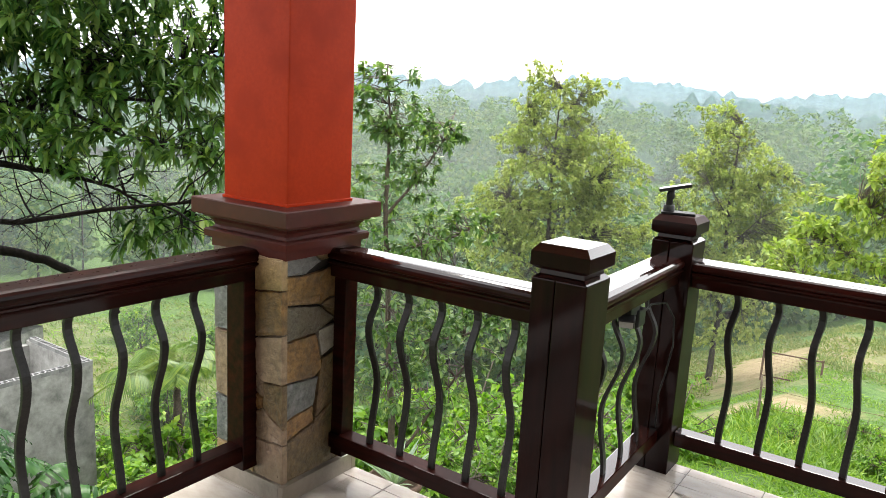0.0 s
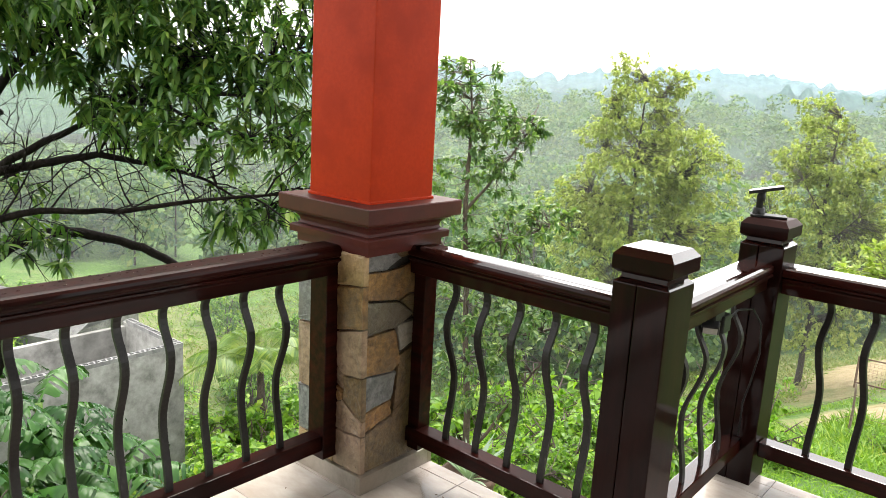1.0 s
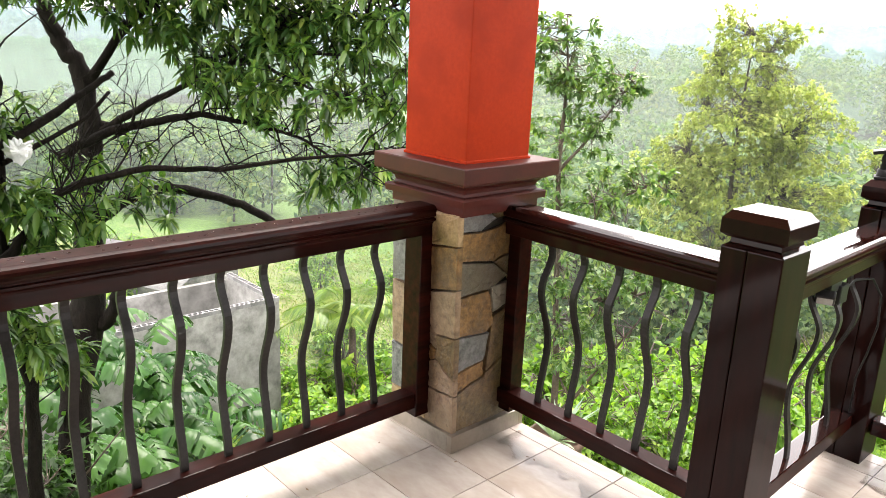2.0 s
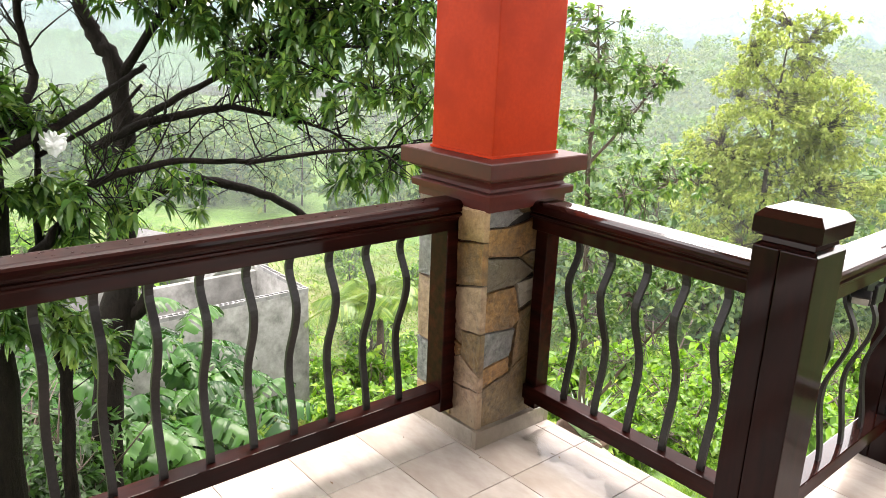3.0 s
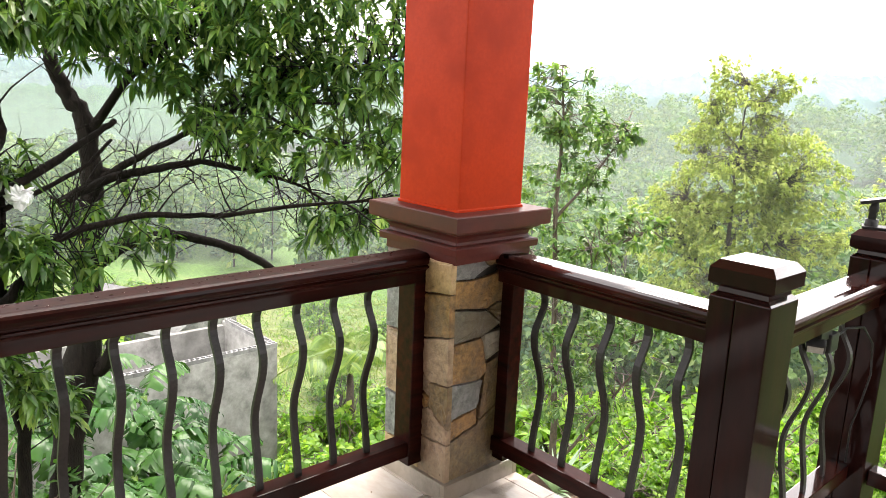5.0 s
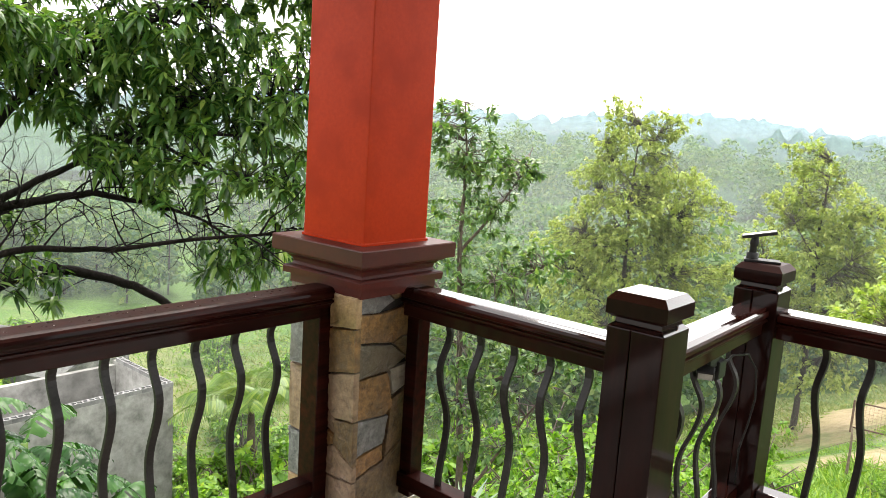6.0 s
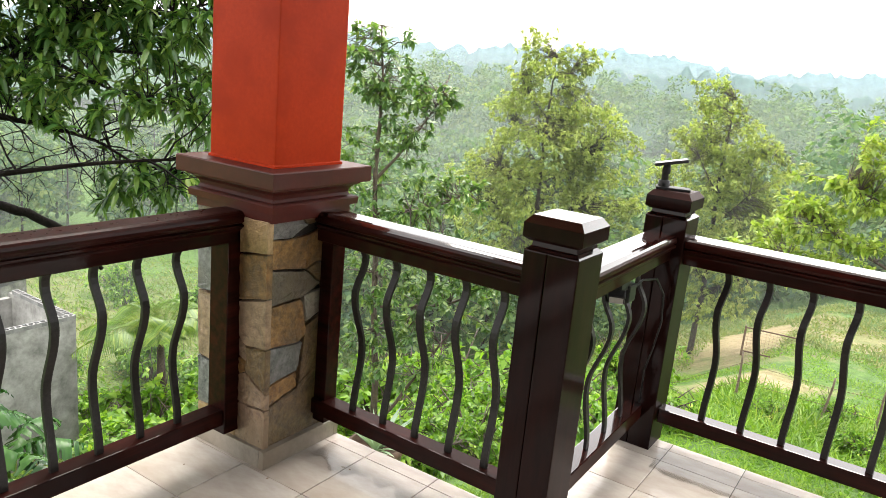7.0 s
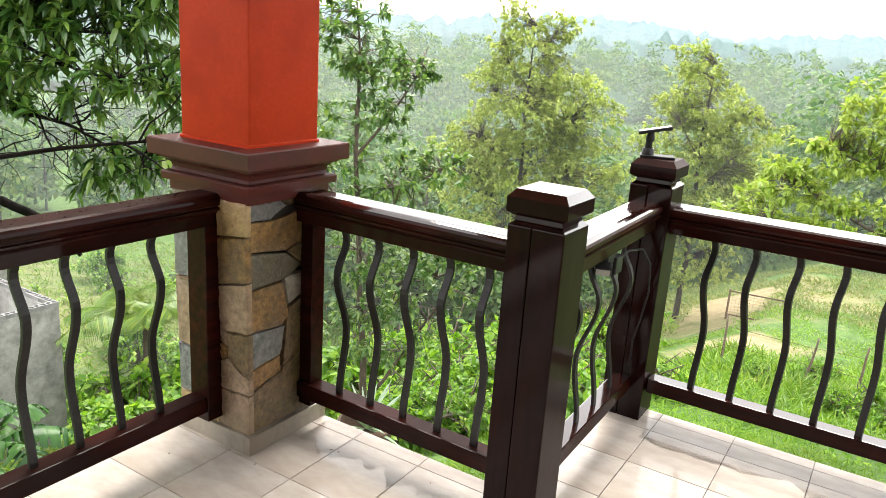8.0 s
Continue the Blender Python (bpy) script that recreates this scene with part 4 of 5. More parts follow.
def on_ground(x, y, scale=1.0, turn=0.0):
    return Matrix.Translation((x, y, float(ground_z(x, y)) - 0.03)) @ Matrix.Rotation(turn, 4, "Z") @ Matrix.Scale(scale, 4)


def copy_scaled(ob, x, y, scale, turn):
    made = copy_thing(ob, on_ground(x, y, 1.0, turn))
    made.scale = (scale, scale, scale)
    return made


rg = np.random.default_rng(8)
bright = shrub(41, 1.0, SHRUB, (0.13, 0.07), 220, "bright green leafy shrub on the grassy slope", on_ground(-3.1, 7.4))
thin = shrub(44, 1.0, SHRUB, (0.17, 0.09), 120, "light green bush on the far slope", on_ground(-12.5, 16.0))
broad = shrub(42, 0.9, SHRUB, (0.19, 0.12), 170, "low broad-leaved bright green shrub", on_ground(-7.6, 5.6))
dark = shrub(43, 1.2, DEEP, (0.15, 0.055), 260, "shrub under the mango tree with shade painted into its leaves", on_ground(-6.0, -0.9))
for x, y, s in [(-3.6, 6.2, 1.1), (-2.2, 8.6, 1.3), (-3.6, 8.3, 1.3), (-1.4, 10.6, 1.2), (-3.2, 11.0, 1.5), (-5.0, 9.5, 1.4), (-5.2, 12.5, 1.6), (-3.9, 14.5, 1.5), (-6.8, 11.0, 1.5), (-7.5, 14.0, 1.7), (-6.2, 17.0, 1.8), (-9.0, 17.5, 1.9), (-12.0, 18.5, 2.0), (-3.9, 4.6, 0.8), (-7.5, 13.5, 2.3), (-5.8, 15.0, 2.2), (-9.5, 15.5, 2.4), (-4.2, 12.2, 1.9), (1.9, 13.0, 0.6), (2.9, 12.6, 0.7), (1.2, 16.2, 0.7), (3.3, 15.0, 0.8), (0.2, 13.4, 0.5), (2.6, 14.2, 0.9), (3.6, 17.0, 1.2), (-5.0, 20.5, 1.8)]:
    copy_scaled(bright, x, y, s, rg.uniform(0, 6.28))
for x, y, s in [(-8.6, 6.6, 1.1), (-8.2, 4.7, 0.9), (-9.6, 7.2, 1.2), (-6.6, 6.5, 0.9), (-10.8, 6.2, 1.2), (-7.0, 4.4, 0.8), (-9.4, 5.4, 1.0), (-10.6, 8.4, 1.3), (-12.3, 8.6, 1.3), (-11.5, 10.2, 1.3), (-9.0, 8.8, 1.2), (-7.6, 7.8, 1.0), (-13.4, 10.8, 1.4), (-10.2, 11.4, 1.4), (-12.0, 12.8, 1.6), (-8.8, 10.2, 1.1)]:
    copy_scaled(broad, x, y, s, rg.uniform(0, 6.28))
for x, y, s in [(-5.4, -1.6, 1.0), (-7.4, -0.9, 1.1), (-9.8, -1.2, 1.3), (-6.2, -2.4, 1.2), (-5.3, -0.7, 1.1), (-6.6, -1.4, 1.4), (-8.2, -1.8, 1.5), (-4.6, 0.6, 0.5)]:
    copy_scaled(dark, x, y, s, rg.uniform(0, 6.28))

for _ in range(48):
    yaw, r = radians(rg.uniform(34, 82)), rg.uniform(17, 46)
    x, y = 2 - math.sin(yaw) * r, -2 + math.cos(yaw) * r
    if not (-17.5 < x < -12.5 and -2 < y < 8.5):
        copy_scaled(thin, x, y, rg.uniform(1.0, 2.0), rg.uniform(0, 6.28))


def sprays_mesh(name, base, way, up, length, width, mat):
    """Far foliage: one kinked leaf spray, two triangles, at each place."""
    side = unit(np.cross(way, up + 1e-4))
    top = np.cross(side, way)
    n, ln, wd = len(base), length[:, None], width[:, None]
    mid = base + way * ln * 0.5 - top * ln * 0.12
    verts = np.stack([base, mid - side * wd * 0.5, base + way * ln - top * ln * 0.2, mid + side * wd * 0.5], 1)
    tri = (np.array([(0, 1, 2), (0, 2, 3)])[None, :, ::-1] + (np.arange(n) * 4)[:, None, None]).reshape(-1, 3)
    me = bpy.data.meshes.new(name)
    me.vertices.add(n * 4)
    me.vertices.foreach_set("co", verts.astype(np.float32).ravel())
    me.loops.add(tri.size)
    me.loops.foreach_set("vertex_index", tri.astype(np.int32).ravel())
    me.polygons.add(len(tri))
    me.polygons.foreach_set("loop_start", np.arange(0, tri.size, 3, dtype=np.int32))
    me.polygons.foreach_set("loop_total", np.full(len(tri), 3, np.int32))
    me.update(calc_edges=True)
    me.materials.append(mat)
    return me


def woods():
    """The wooded valley beyond the garden: many rounded crowns of leaf sprays, too far to tell apart."""
    rng = np.random.default_rng(77)
    base, way, up, size, stems = [], [], [], [], []
    for i in range(1180):
        far = i >= 800
        yaw, r = radians(rng.uniform(-14, 90)), 34 + 116 * rng.random() ** 1.2
        if far:
            yaw, r = radians(rng.uniform(-20, 48)), rng.uniform(140, 270)
        x, y = -math.sin(yaw) * r, math.cos(yaw) * r
        if (yaw < radians(16) and r < 44) or (yaw > radians(46) and r < 56):
            continue
        g = float(ground_z(x, y))
        high = rng.uniform(6.5, 11.5)
        if r > 48 and yaw < radians(48):
            high = rng.uniform(7.5, 13.0)
        if far:
            g = -14 + 0.085 * max(0, r - 165)
            high = rng.uniform(8.0, 14)
        if yaw > radians(48):
            high *= 0.55 if r < 60 else 0.7
        wide = high * rng.uniform(0.26, 0.42)
        n = int(470 * min(1.0, 60 / r) + 50)
        if not far and (r > 58 or yaw > radians(20)):
            stems.append([((x, y, g - 0.3), 0.10), ((x + 0.2, y, g + high * 0.5), 0.07), ((x, y + 0.1, g + high * 0.8), 0.03)])
        count = 15
        h = rng.uniform(0.1, 1.0, count)
        span = wide * np.sqrt(np.clip(1.08 - np.abs(h - 0.5) * 1.5, 0.1, 1))
        a = rng.uniform(0, 2 * math.pi, count)
        c = np.stack([x + np.cos(a) * span * 0.62, y + np.sin(a) * span * 0.62, g + high * h * 0.92], 1)
        rad = np.stack([wide * rng.uniform(0.28, 0.5, count)] * 2 + [wide * rng.uniform(0.20, 0.32, count)], 1)
        k = rng.integers(0, count, n)
        d = sphere_dirs(rng, n)
        d[:, 2] = np.where(rng.random(n) < 0.6, np.abs(d[:, 2]), d[:, 2])
        base.append(c[k] + d * rad[k] * (0.6 + 0.4 * rng.random((n, 1))))
        up.append(d + np.array([0, 0, 0.5]) + sphere_dirs(rng, n) * 0.45)
        way.append(unit(np.cross(up[-1], sphere_dirs(rng, n)) + d * 0.3))
        size.append(np.full(n, 0.27 + min(r, 160) * 0.0058) * rng.uniform(0.6, 1.2, n))
    size = np.concatenate(size)
    me = sprays_mesh("valley_woods", np.concatenate(base), np.concatenate(way), np.concatenate(up), size, size * 0.62, WOODS)
    tagged(new("valley_woods", me), "dense misty green woods filling the valley", "woods", kind="stuff")
    tagged(new("woods_stems", tubes_mesh("woods_stems", stems, BARK, 5)), "grey stems of the valley woods", "woods", kind="stuff")


woods()


def bare_patch(x, y):
    return np.minimum(np.hypot((x + 1.5) / 1.8, (y - 20.0) / 2.1), np.hypot((x + 3.2) / 1.5, (y - 30) / 6)) < 1


def grass(name, label, n, area, length, width, lean, green, seed, stations=PLAIN):
    rng = np.random.default_rng(seed)
    x, y = rng.uniform(area[0], area[1], n), rng.uniform(area[2], area[3], n)
    hump = np.array([noise.noise(Vector((a * 0.6, b * 0.6, seed))) for a, b in zip(x, y)])
    keep = (hump > -0.35 + 0.25 * rng.random(n)) & ~bare_patch(x, y)
    x, y, hump = x[keep], y[keep], hump[keep]
    n = len(x)
    base = np.stack([x, y, ground_z(x, y) - 0.02], 1)
    way = sphere_dirs(rng, n) * lean + np.array([0, 0, 1.0])
    up = sphere_dirs(rng, n) * 0.4 + np.array([0, -0.6, 0.6])
    ln = length * rng.uniform(0.5, 1.2, n) * (1 + hump * 0.9)
    me = leaves_mesh(name, base, way, up, ln, width * rng.uniform(0.7, 1.3, n), green, 0.35, 0.1, stations)
    tagged(new(name, me), label, "grass", kind="stuff")


grass("grass", "bright wet grass on the slope", 50000, (-7, 3.0, 1.5, 12), 0.22, 0.017, 0.9, GRASS, 51)
grass("grass", "bright grass beyond the concrete building", 16000, (-46, -9, 4, 32), 0.55, 0.055, 0.9, GRASS, 56)
grass("grass", "dry yellowing grass beyond the concrete building", 22000, (-46, -9, 4, 32), 0.6, 0.055, 0.9, DRY, 59)
grass("grass", "bright grass further down the slope", 50000, (-12, 5, 11, 28), 0.26, 0.024, 0.9, GRASS, 52)
grass("grass", "tall clumped grass by the fence", 13000, (-2.2, 4.8, 10.5, 18.5), 0.62, 0.024, 0.8, GRASS, 53, ((0.3, 1.0), (0.65, 0.8)))
grass("grass", "thin dry grass round the worn ground", 26000, (-12, 5, 26, 44), 0.40, 0.045, 1.0, DRY, 57)
grass("weeds", "low broad weeds between the grass", 15000, (-13, -4.5, 1.5, 15), 0.10, 0.075, 2.5, SHRUB, 54)
grass("weeds", "leafy weeds among the grass by the fence", 9000, (-5, 4.5, 9.5, 19), 0.13, 0.085, 2.5, SHRUB, 58)
# The undergrowth's dark leaf colour carries the shade of the tree above.
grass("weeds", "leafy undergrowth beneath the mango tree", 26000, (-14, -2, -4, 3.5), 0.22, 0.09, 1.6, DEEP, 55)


# ---- the roofless concrete building below ----
def build_ruin():
    x0, x1, y0, y1, top, low, th = -16.6, -13.85, -0.5, 7.19, -4.95, -10.2, 0.16
    ruin = thing("ruined_building", (x1, y1, low), "roofless grey concrete building with open hollow blocks on its walls", "building")
    o = Vector((x1, y1, low))

    def wall(ax0, ax1, ay0, ay1, az0, az1):
        part("wall", box_bm(ax0 - o.x, ax1 - o.x, ay0 - o.y, ay1 - o.y, az0 - o.z, az1 - o.z, 0.015), CONCRETE, ruin)

    wall(x1 - th, x1, y0, y1, low, top)
    wall(x0, x1 - th, y1 - th, y1, low, top)
    wall(x0, x0 + th, y0, 3.0, low, top + 0.1)
    wall(x0, x0 + th, 3.9, y1 - th, low, top - 0.1)
    wall(x0, x0 + th, 3.0, 3.9, low, top - 1.6)
    wall(x0 + th, x1 - th, 2.2, 2.2 + th, low, top - 0.5)
    bm = bmesh.new()
    h, long = 0.10, 0.40
    for web in (-0.19, -0.065, 0.065, 0.19):
        bmesh.ops.create_cube(bm, size=1.0, matrix=Matrix.Translation((web, 0, h / 2)) @ Matrix.Diagonal((0.028, th, h, 1)))
    for s in (-1, 1):
        bmesh.ops.create_cube(bm, size=1.0, matrix=Matrix.Translation((0, s * (th / 2 - 0.014), h / 2)) @ Matrix.Diagonal((long - 0.006, 0.028, h - 0.003, 1)))
    me = from_bm("block", bm, BLOCK)
    k = 0
    for i in range(int((y1 - y0) / long)):
        ob = part("block", me, BLOCK, ruin)
        ob.matrix_local = pose(-th / 2, -0.2 - i * long, top - low, 0, 0, 90)
    for i in range(int((x1 - th - x0) / long)):
        ob = part("block", me, BLOCK, ruin)
        ob.matrix_local = pose(-th - 0.2 - i * long, -th / 2, top - low)


build_ruin()


def far_house(x, y, turn):
    g = float(ground_z(x, y)) - 0.2
    house = thing("house", pose(x, y, g, 0, 0, turn), "small low house with a pale sheet roof far down the slope", "house")
    part("wall", box_bm(-3, 3, -2, 2, -2.6, 2.4, 0.02), CONCRETE, house)
    bm = bmesh.new()
    r = [bm.verts.new(v) for v in ((-3.3, -2.4, 2.3), (3.3, -2.4, 2.3), (3.3, 0, 3.2), (-3.3, 0, 3.2), (-3.3, 2.4, 2.3), (3.3, 2.4, 2.3))]
    bm.faces.new((r[0], r[1], r[2], r[3]))
    bm.faces.new((r[3], r[2], r[5], r[4]))
    bmesh.ops.solidify(bm, geom=bm.faces[:], thickness=0.06)
    part("roof", bm, BLOCK, house, "pale grey sheet roof")
    part("door", box_bm(2.96, 3.04, -0.4, 0.4, 0, 1.95, 0.01), RUST, house)


far_house(-29.5, 10.0, 25)


# ---- bananas, palm and agave ----
def banana_leaf(rng, start, way, length, width):
    """A long arching blade with a midrib, torn here and there along its veins."""
    verts, faces = [], []
    side = Vector((-way.y, way.x, 0)).normalized()
    steps = 40
    for i in range(steps + 1):
        s = i / steps
        out = way * length * s
        mid = start + Vector((out.x, out.y, way.z * length * s - length * 0.75 * s * s))
        w = width * 0.5 * min(1.0, math.sin(math.pi * min(1, s * 1.02 + 0.03)) * 1.25) if s > 0.1 else width * 0.04
        for k, sgn in enumerate((-1, -0.5, 0, 0.5, 1)):
            sag = -abs(sgn) ** 1.3 * w * 0.65 + ((0.018 if i % 2 else -0.018) + rng.normal(0, 0.015) if sgn else 0.012)
            verts.append(mid + side * sgn * w * rng.uniform(0.93, 1.04) + Vector((0, 0, sag)))
    for i in range(steps):
        torn = (rng.random() < 0.3, rng.random() < 0.3)
        for k in range(4):
            if i > 4 and torn[k // 2] and (k in (0, 3) or rng.random() < 0.5):
                continue
            a = i * 5 + k
            faces.append((a, a + 1, a + 6, a + 5))
    return verts, faces


def banana(x, y, high, count, seed):
    rng = np.random.default_rng(seed)
    g = float(ground_z(x, y)) - 0.1
    plant = thing("banana_plant", (x, y, g), "banana plant with long arching torn green leaves", "plant", "banana plants by the ruin")
    part("stem", tubes_mesh("stem", [[((0, 0, 0), 0.13), ((0.03, 0, high * 0.5), 0.10), ((0, 0.04, high), 0.06)]], PALM, 9), PALM, plant)
    for k in range(count):
        a = k * 2.4 + rng.uniform(-0.4, 0.4)
        rise = rng.uniform(0.45, 1.15)
        way = Vector((math.cos(a), math.sin(a), rise)).normalized()
        verts, faces = banana_leaf(rng, Vector((0, 0.03, high * rng.uniform(0.82, 1.0))), way, rng.uniform(1.7, 2.5), rng.uniform(0.5, 0.68))
        me = bpy.data.meshes.new("leaf")
        me.from_pydata(verts, [], faces)
        me.materials.append(BANANA)
        me.polygons.foreach_set("use_smooth", [True] * len(faces))
        part("leaf", me, BANANA, plant)


for i, (x, y, hi, c) in enumerate([(-10.9, 2.7, 2.4, 9), (-11.2, 1.6, 2.8, 9), (-9.9, 0.9, 1.8, 8), (-10.6, -0.3, 2.6, 9), (-9.6, 2.3, 1.2, 8), (-11.6, 3.8, 1.6, 8), (-9.0, -0.5, 1.9, 8), (-8.7, 1.7, 0.9, 8), (-8.3, 0.5, 1.0, 8), (-9.3, 3.3, 0.8, 8)]):
    banana(x, y, hi, c, 60 + i)


def palm(x, y, high, count, length, seed):
    rng = np.random.default_rng(seed)
    g = float(ground_z(x, y)) - 0.1
    tree = thing("coconut_palm", (x, y, g), "young coconut palm with feathery yellow-green fronds", "palm")
    part("trunk", tubes_mesh("trunk", [[((0, 0, 0), 0.16), ((0.02, 0, high * 0.6), 0.13), ((0, 0, high), 0.08)]], BARK_WARM, 9), BARK_WARM, tree)
    for k in range(count):
        a = k * 2.4 + rng.uniform(-0.3, 0.3)
        rise = rng.uniform(0.8, 2.8)
        way = np.array([math.cos(a), math.sin(a), rise])
        way /= np.linalg.norm(way)
        s = np.linspace(0, 1, 46)
        rib = np.array([0, 0, high]) + way * length * s[:, None] + np.array([0, 0, -0.6]) * (length * s * s)[:, None]
        tang = np.gradient(rib, axis=0)
        side = unit(np.cross(tang, [0, 0, 1.0]))
        base, ways, ln = [], [], []
        for sg in (-1, 1):
            base.append(rib[5:])
            ways.append(side[5:] * sg + unit(tang[5:]) * 0.55 + np.array([0, 0, -0.25]))
            ln.append(length * 0.30 * np.sin(np.pi * (0.12 + 0.82 * s[5:])) * rng.uniform(0.85, 1.1, 41))
        me = leaves_mesh("frond", np.concatenate(base), np.concatenate(ways), np.array([0, 0, 1.0]), np.concatenate(ln), 0.034, PALM, 0.35, 0.1, PLAIN)
        frond = part("frond", me, PALM, tree)
        part("rib", tubes_mesh("rib", [[(Vector(p), 0.016 * (1.1 - q)) for p, q in zip(rib[::5], s[::5])]], PALM, 5), PALM, frond)


palm(-13.2, 9.0, 2.9, 19, 2.7, 71)


def agave(x, y):
    rng = np.random.default_rng(13)
    g = float(ground_z(x, y))
    pot = thing("plant_pot", (x, y, g + 0.05), "old mossy brown clay pot on the slope", "pot")
    bm = bmesh.new()
    rows = []
    for r, z in ((0.15, 0), (0.20, 0.40), (0.235, 0.78), (0.25, 0.79), (0.25, 0.85), (0.22, 0.85), (0.21, 0.77)):
        rows.append([bm.verts.new((r * math.cos(2 * math.pi * i / 20), r * math.sin(2 * math.pi * i / 20), z)) for i in range(20)])
    for a, b in zip(rows, rows[1:]):
        for i in range(20):
            bm.faces.new((a[i], a[(i + 1) % 20], b[(i + 1) % 20], b[i]))
    bm.faces.new(rows[-1])
    part("pot_body", bm, CLAY, pot, smooth=True)
    plant = thing("agave_plant", (x, y, g + 0.80), "spiky silver-green agave growing in a clay pot", "plant")
    for k in range(34):
        a, rise = k * 2.4, rng.uniform(0.15, 1.6)
        me = leaves_mesh("blade", [(0, 0, 0.02)], [(math.cos(a), math.sin(a), rise)], [(0, 0, 1.0)], rng.uniform(0.38, 0.56), 0.042, AGAVE, 0.12, 0.25, ((0.3, 1.0), (0.65, 0.75)))
        part("blade", me, AGAVE, plant)


agave(-1.55, 2.80)


# ---- fence, gate and things caught in the trees ----
def fence():
    rng = np.random.default_rng(19)
    line = [(-3.4, 14.6, 1.0), (-0.69, 14.88, 1.25), (0.99, 15.06, 1.15), (2.0, 15.2, 1.3), (3.9, 15.4, 1.2)]
    tops = []
    fen = thing("wire_fence", (line[0][0], line[0][1], float(ground_z(*line[0][:2]))), "rough stick fence with sagging wires across the slope", "fence")
    o = fen.matrix_world.translation
    for x, y, h in line:
        g = float(ground_z(x, y))
        lean = rng.normal(0, 0.07, 2)
        pts = [(Vector((x + lean[0] * s + rng.normal(0, 0.012), y + lean[1] * s, g - 0.2 + (h + 0.2) * s)) - o, 0.032 * (1.15 - 0.5 * s)) for s in (0, 0.3, 0.6, 0.85, 1)]
        part("post", tubes_mesh("post", [pts], STICK, 7), STICK, fen)
        tops.append((x, y, g, h))
    for share in (0.45, 0.8):
        pts = [(Vector((x, y, g + h * share)) - o, 0.005) for x, y, g, h in tops]
        part("wire", tubes_mesh("wire", [pts], RUST, 4), RUST, fen)


fence()


def gate():
    g = float(ground_z(-1.5, 24.9))
    ob = thing("wire_gate", pose(-1.5, 24.9, g, 0, 0, 6), "rusty iron gate frame with wire mesh standing in the grass", "gate")
    for x in (-0.92, 0.92):
        part("post", box_bm(x - 0.035, x + 0.035, -0.03, 0.03, -0.1, 1.0, 0.004), RUST, ob)
    for z in (0.08, 0.94):
        part("bar", box_bm(-0.92, 0.92, -0.022, 0.022, z - 0.022, z + 0.022, 0.004), RUST, ob)
    mesh = [[((-0.92 + 0.115 * k, 0, 0.08), 0.003), ((-0.92 + 0.115 * k, 0, 0.94), 0.003)] for k in range(1, 16)] + [[((-0.92, 0, 0.08 + 0.108 * k), 0.003), ((0.92, 0, 0.08 + 0.108 * k), 0.003)] for k in range(1, 8)]
    part("wire_mesh", tubes_mesh("wire_mesh", mesh, RUST, 3), RUST, ob)["kind"] = "stuff"
    part("brace", tubes_mesh("brace", [[((0.5, 0, 0.08), 0.012), ((0.92, 0, 0.4), 0.012)]], RUST, 5), RUST, ob)


gate()


def plastic_bag():
    bm = bmesh.new()
    bmesh.ops.create_icosphere(bm, subdivisions=4, radius=0.09)
    for v in bm.verts:
        p = v.co.copy()
        k = noise.noise(p * 16) * 0.9 + abs(noise.noise(p * 30 + Vector((3, 1, 2)))) * 0.8
        v.co = Vector((p.x * 1.2, p.y * 0.45, p.z * 0.85)) * (0.7 + k)
        v.co.z += max(0.0, p.x) * 0.9 - abs(p.x) * 0.3
    ob = new("plastic_bag", from_bm("plastic_bag", bm, PLASTIC))
    ob.matrix_world = pose(-3.93, -0.62, 0.66, 10, 20, 50) @ Matrix.Scale(0.95, 4)
    tagged(ob, "crumpled white plastic bag caught on a mango branch", "bag")


plastic_bag()


def bare_twigs():
    """Leafless twigs tangled below the mango crown."""
    rng = np.random.default_rng(33)
    lines = []

    def sprout(p, d, length, r, depth):
        pts, q = [(p, r)], p
        for k in range(4):
            d = unit(d + rng.normal(size=3) * 0.28)
            q = q + d * length / 4
            pts.append((q, r * (1 - 0.2 * (k + 1))))
            if depth and rng.random() < 0.75:
                sprout(q, unit(d + rng.normal(size=3) * 0.7), length * 0.6, r * 0.55, depth - 1)
        lines.append([(Vector(a), b) for a, b in pts])

    for limb in (MANGO_LIMBS[2], MANGO_LIMBS[2], OLD_LIMBS[2], OLD_LIMBS[2], OLD_LIMBS[3]):
        pts = np.array([p for p, _ in limb])
        for _ in range(11):
            s = rng.uniform(0.5, len(pts) - 1.01)
            i = int(s)
            p = pts[i] + (pts[i + 1] - pts[i]) * (s - i)
            d = unit(unit(pts[i + 1] - pts[i]) * 0.8 + rng.normal(size=3) * 0.6)
            sprout(p, d, rng.uniform(0.4, 1.0), 0.010, 2)
    tagged(new("bare_twigs", tubes_mesh("bare_twigs", lines, BARK_WET, 4)), "tangle of wet leafless twigs on the mango limbs", "twigs", kind="stuff")


bare_twigs()


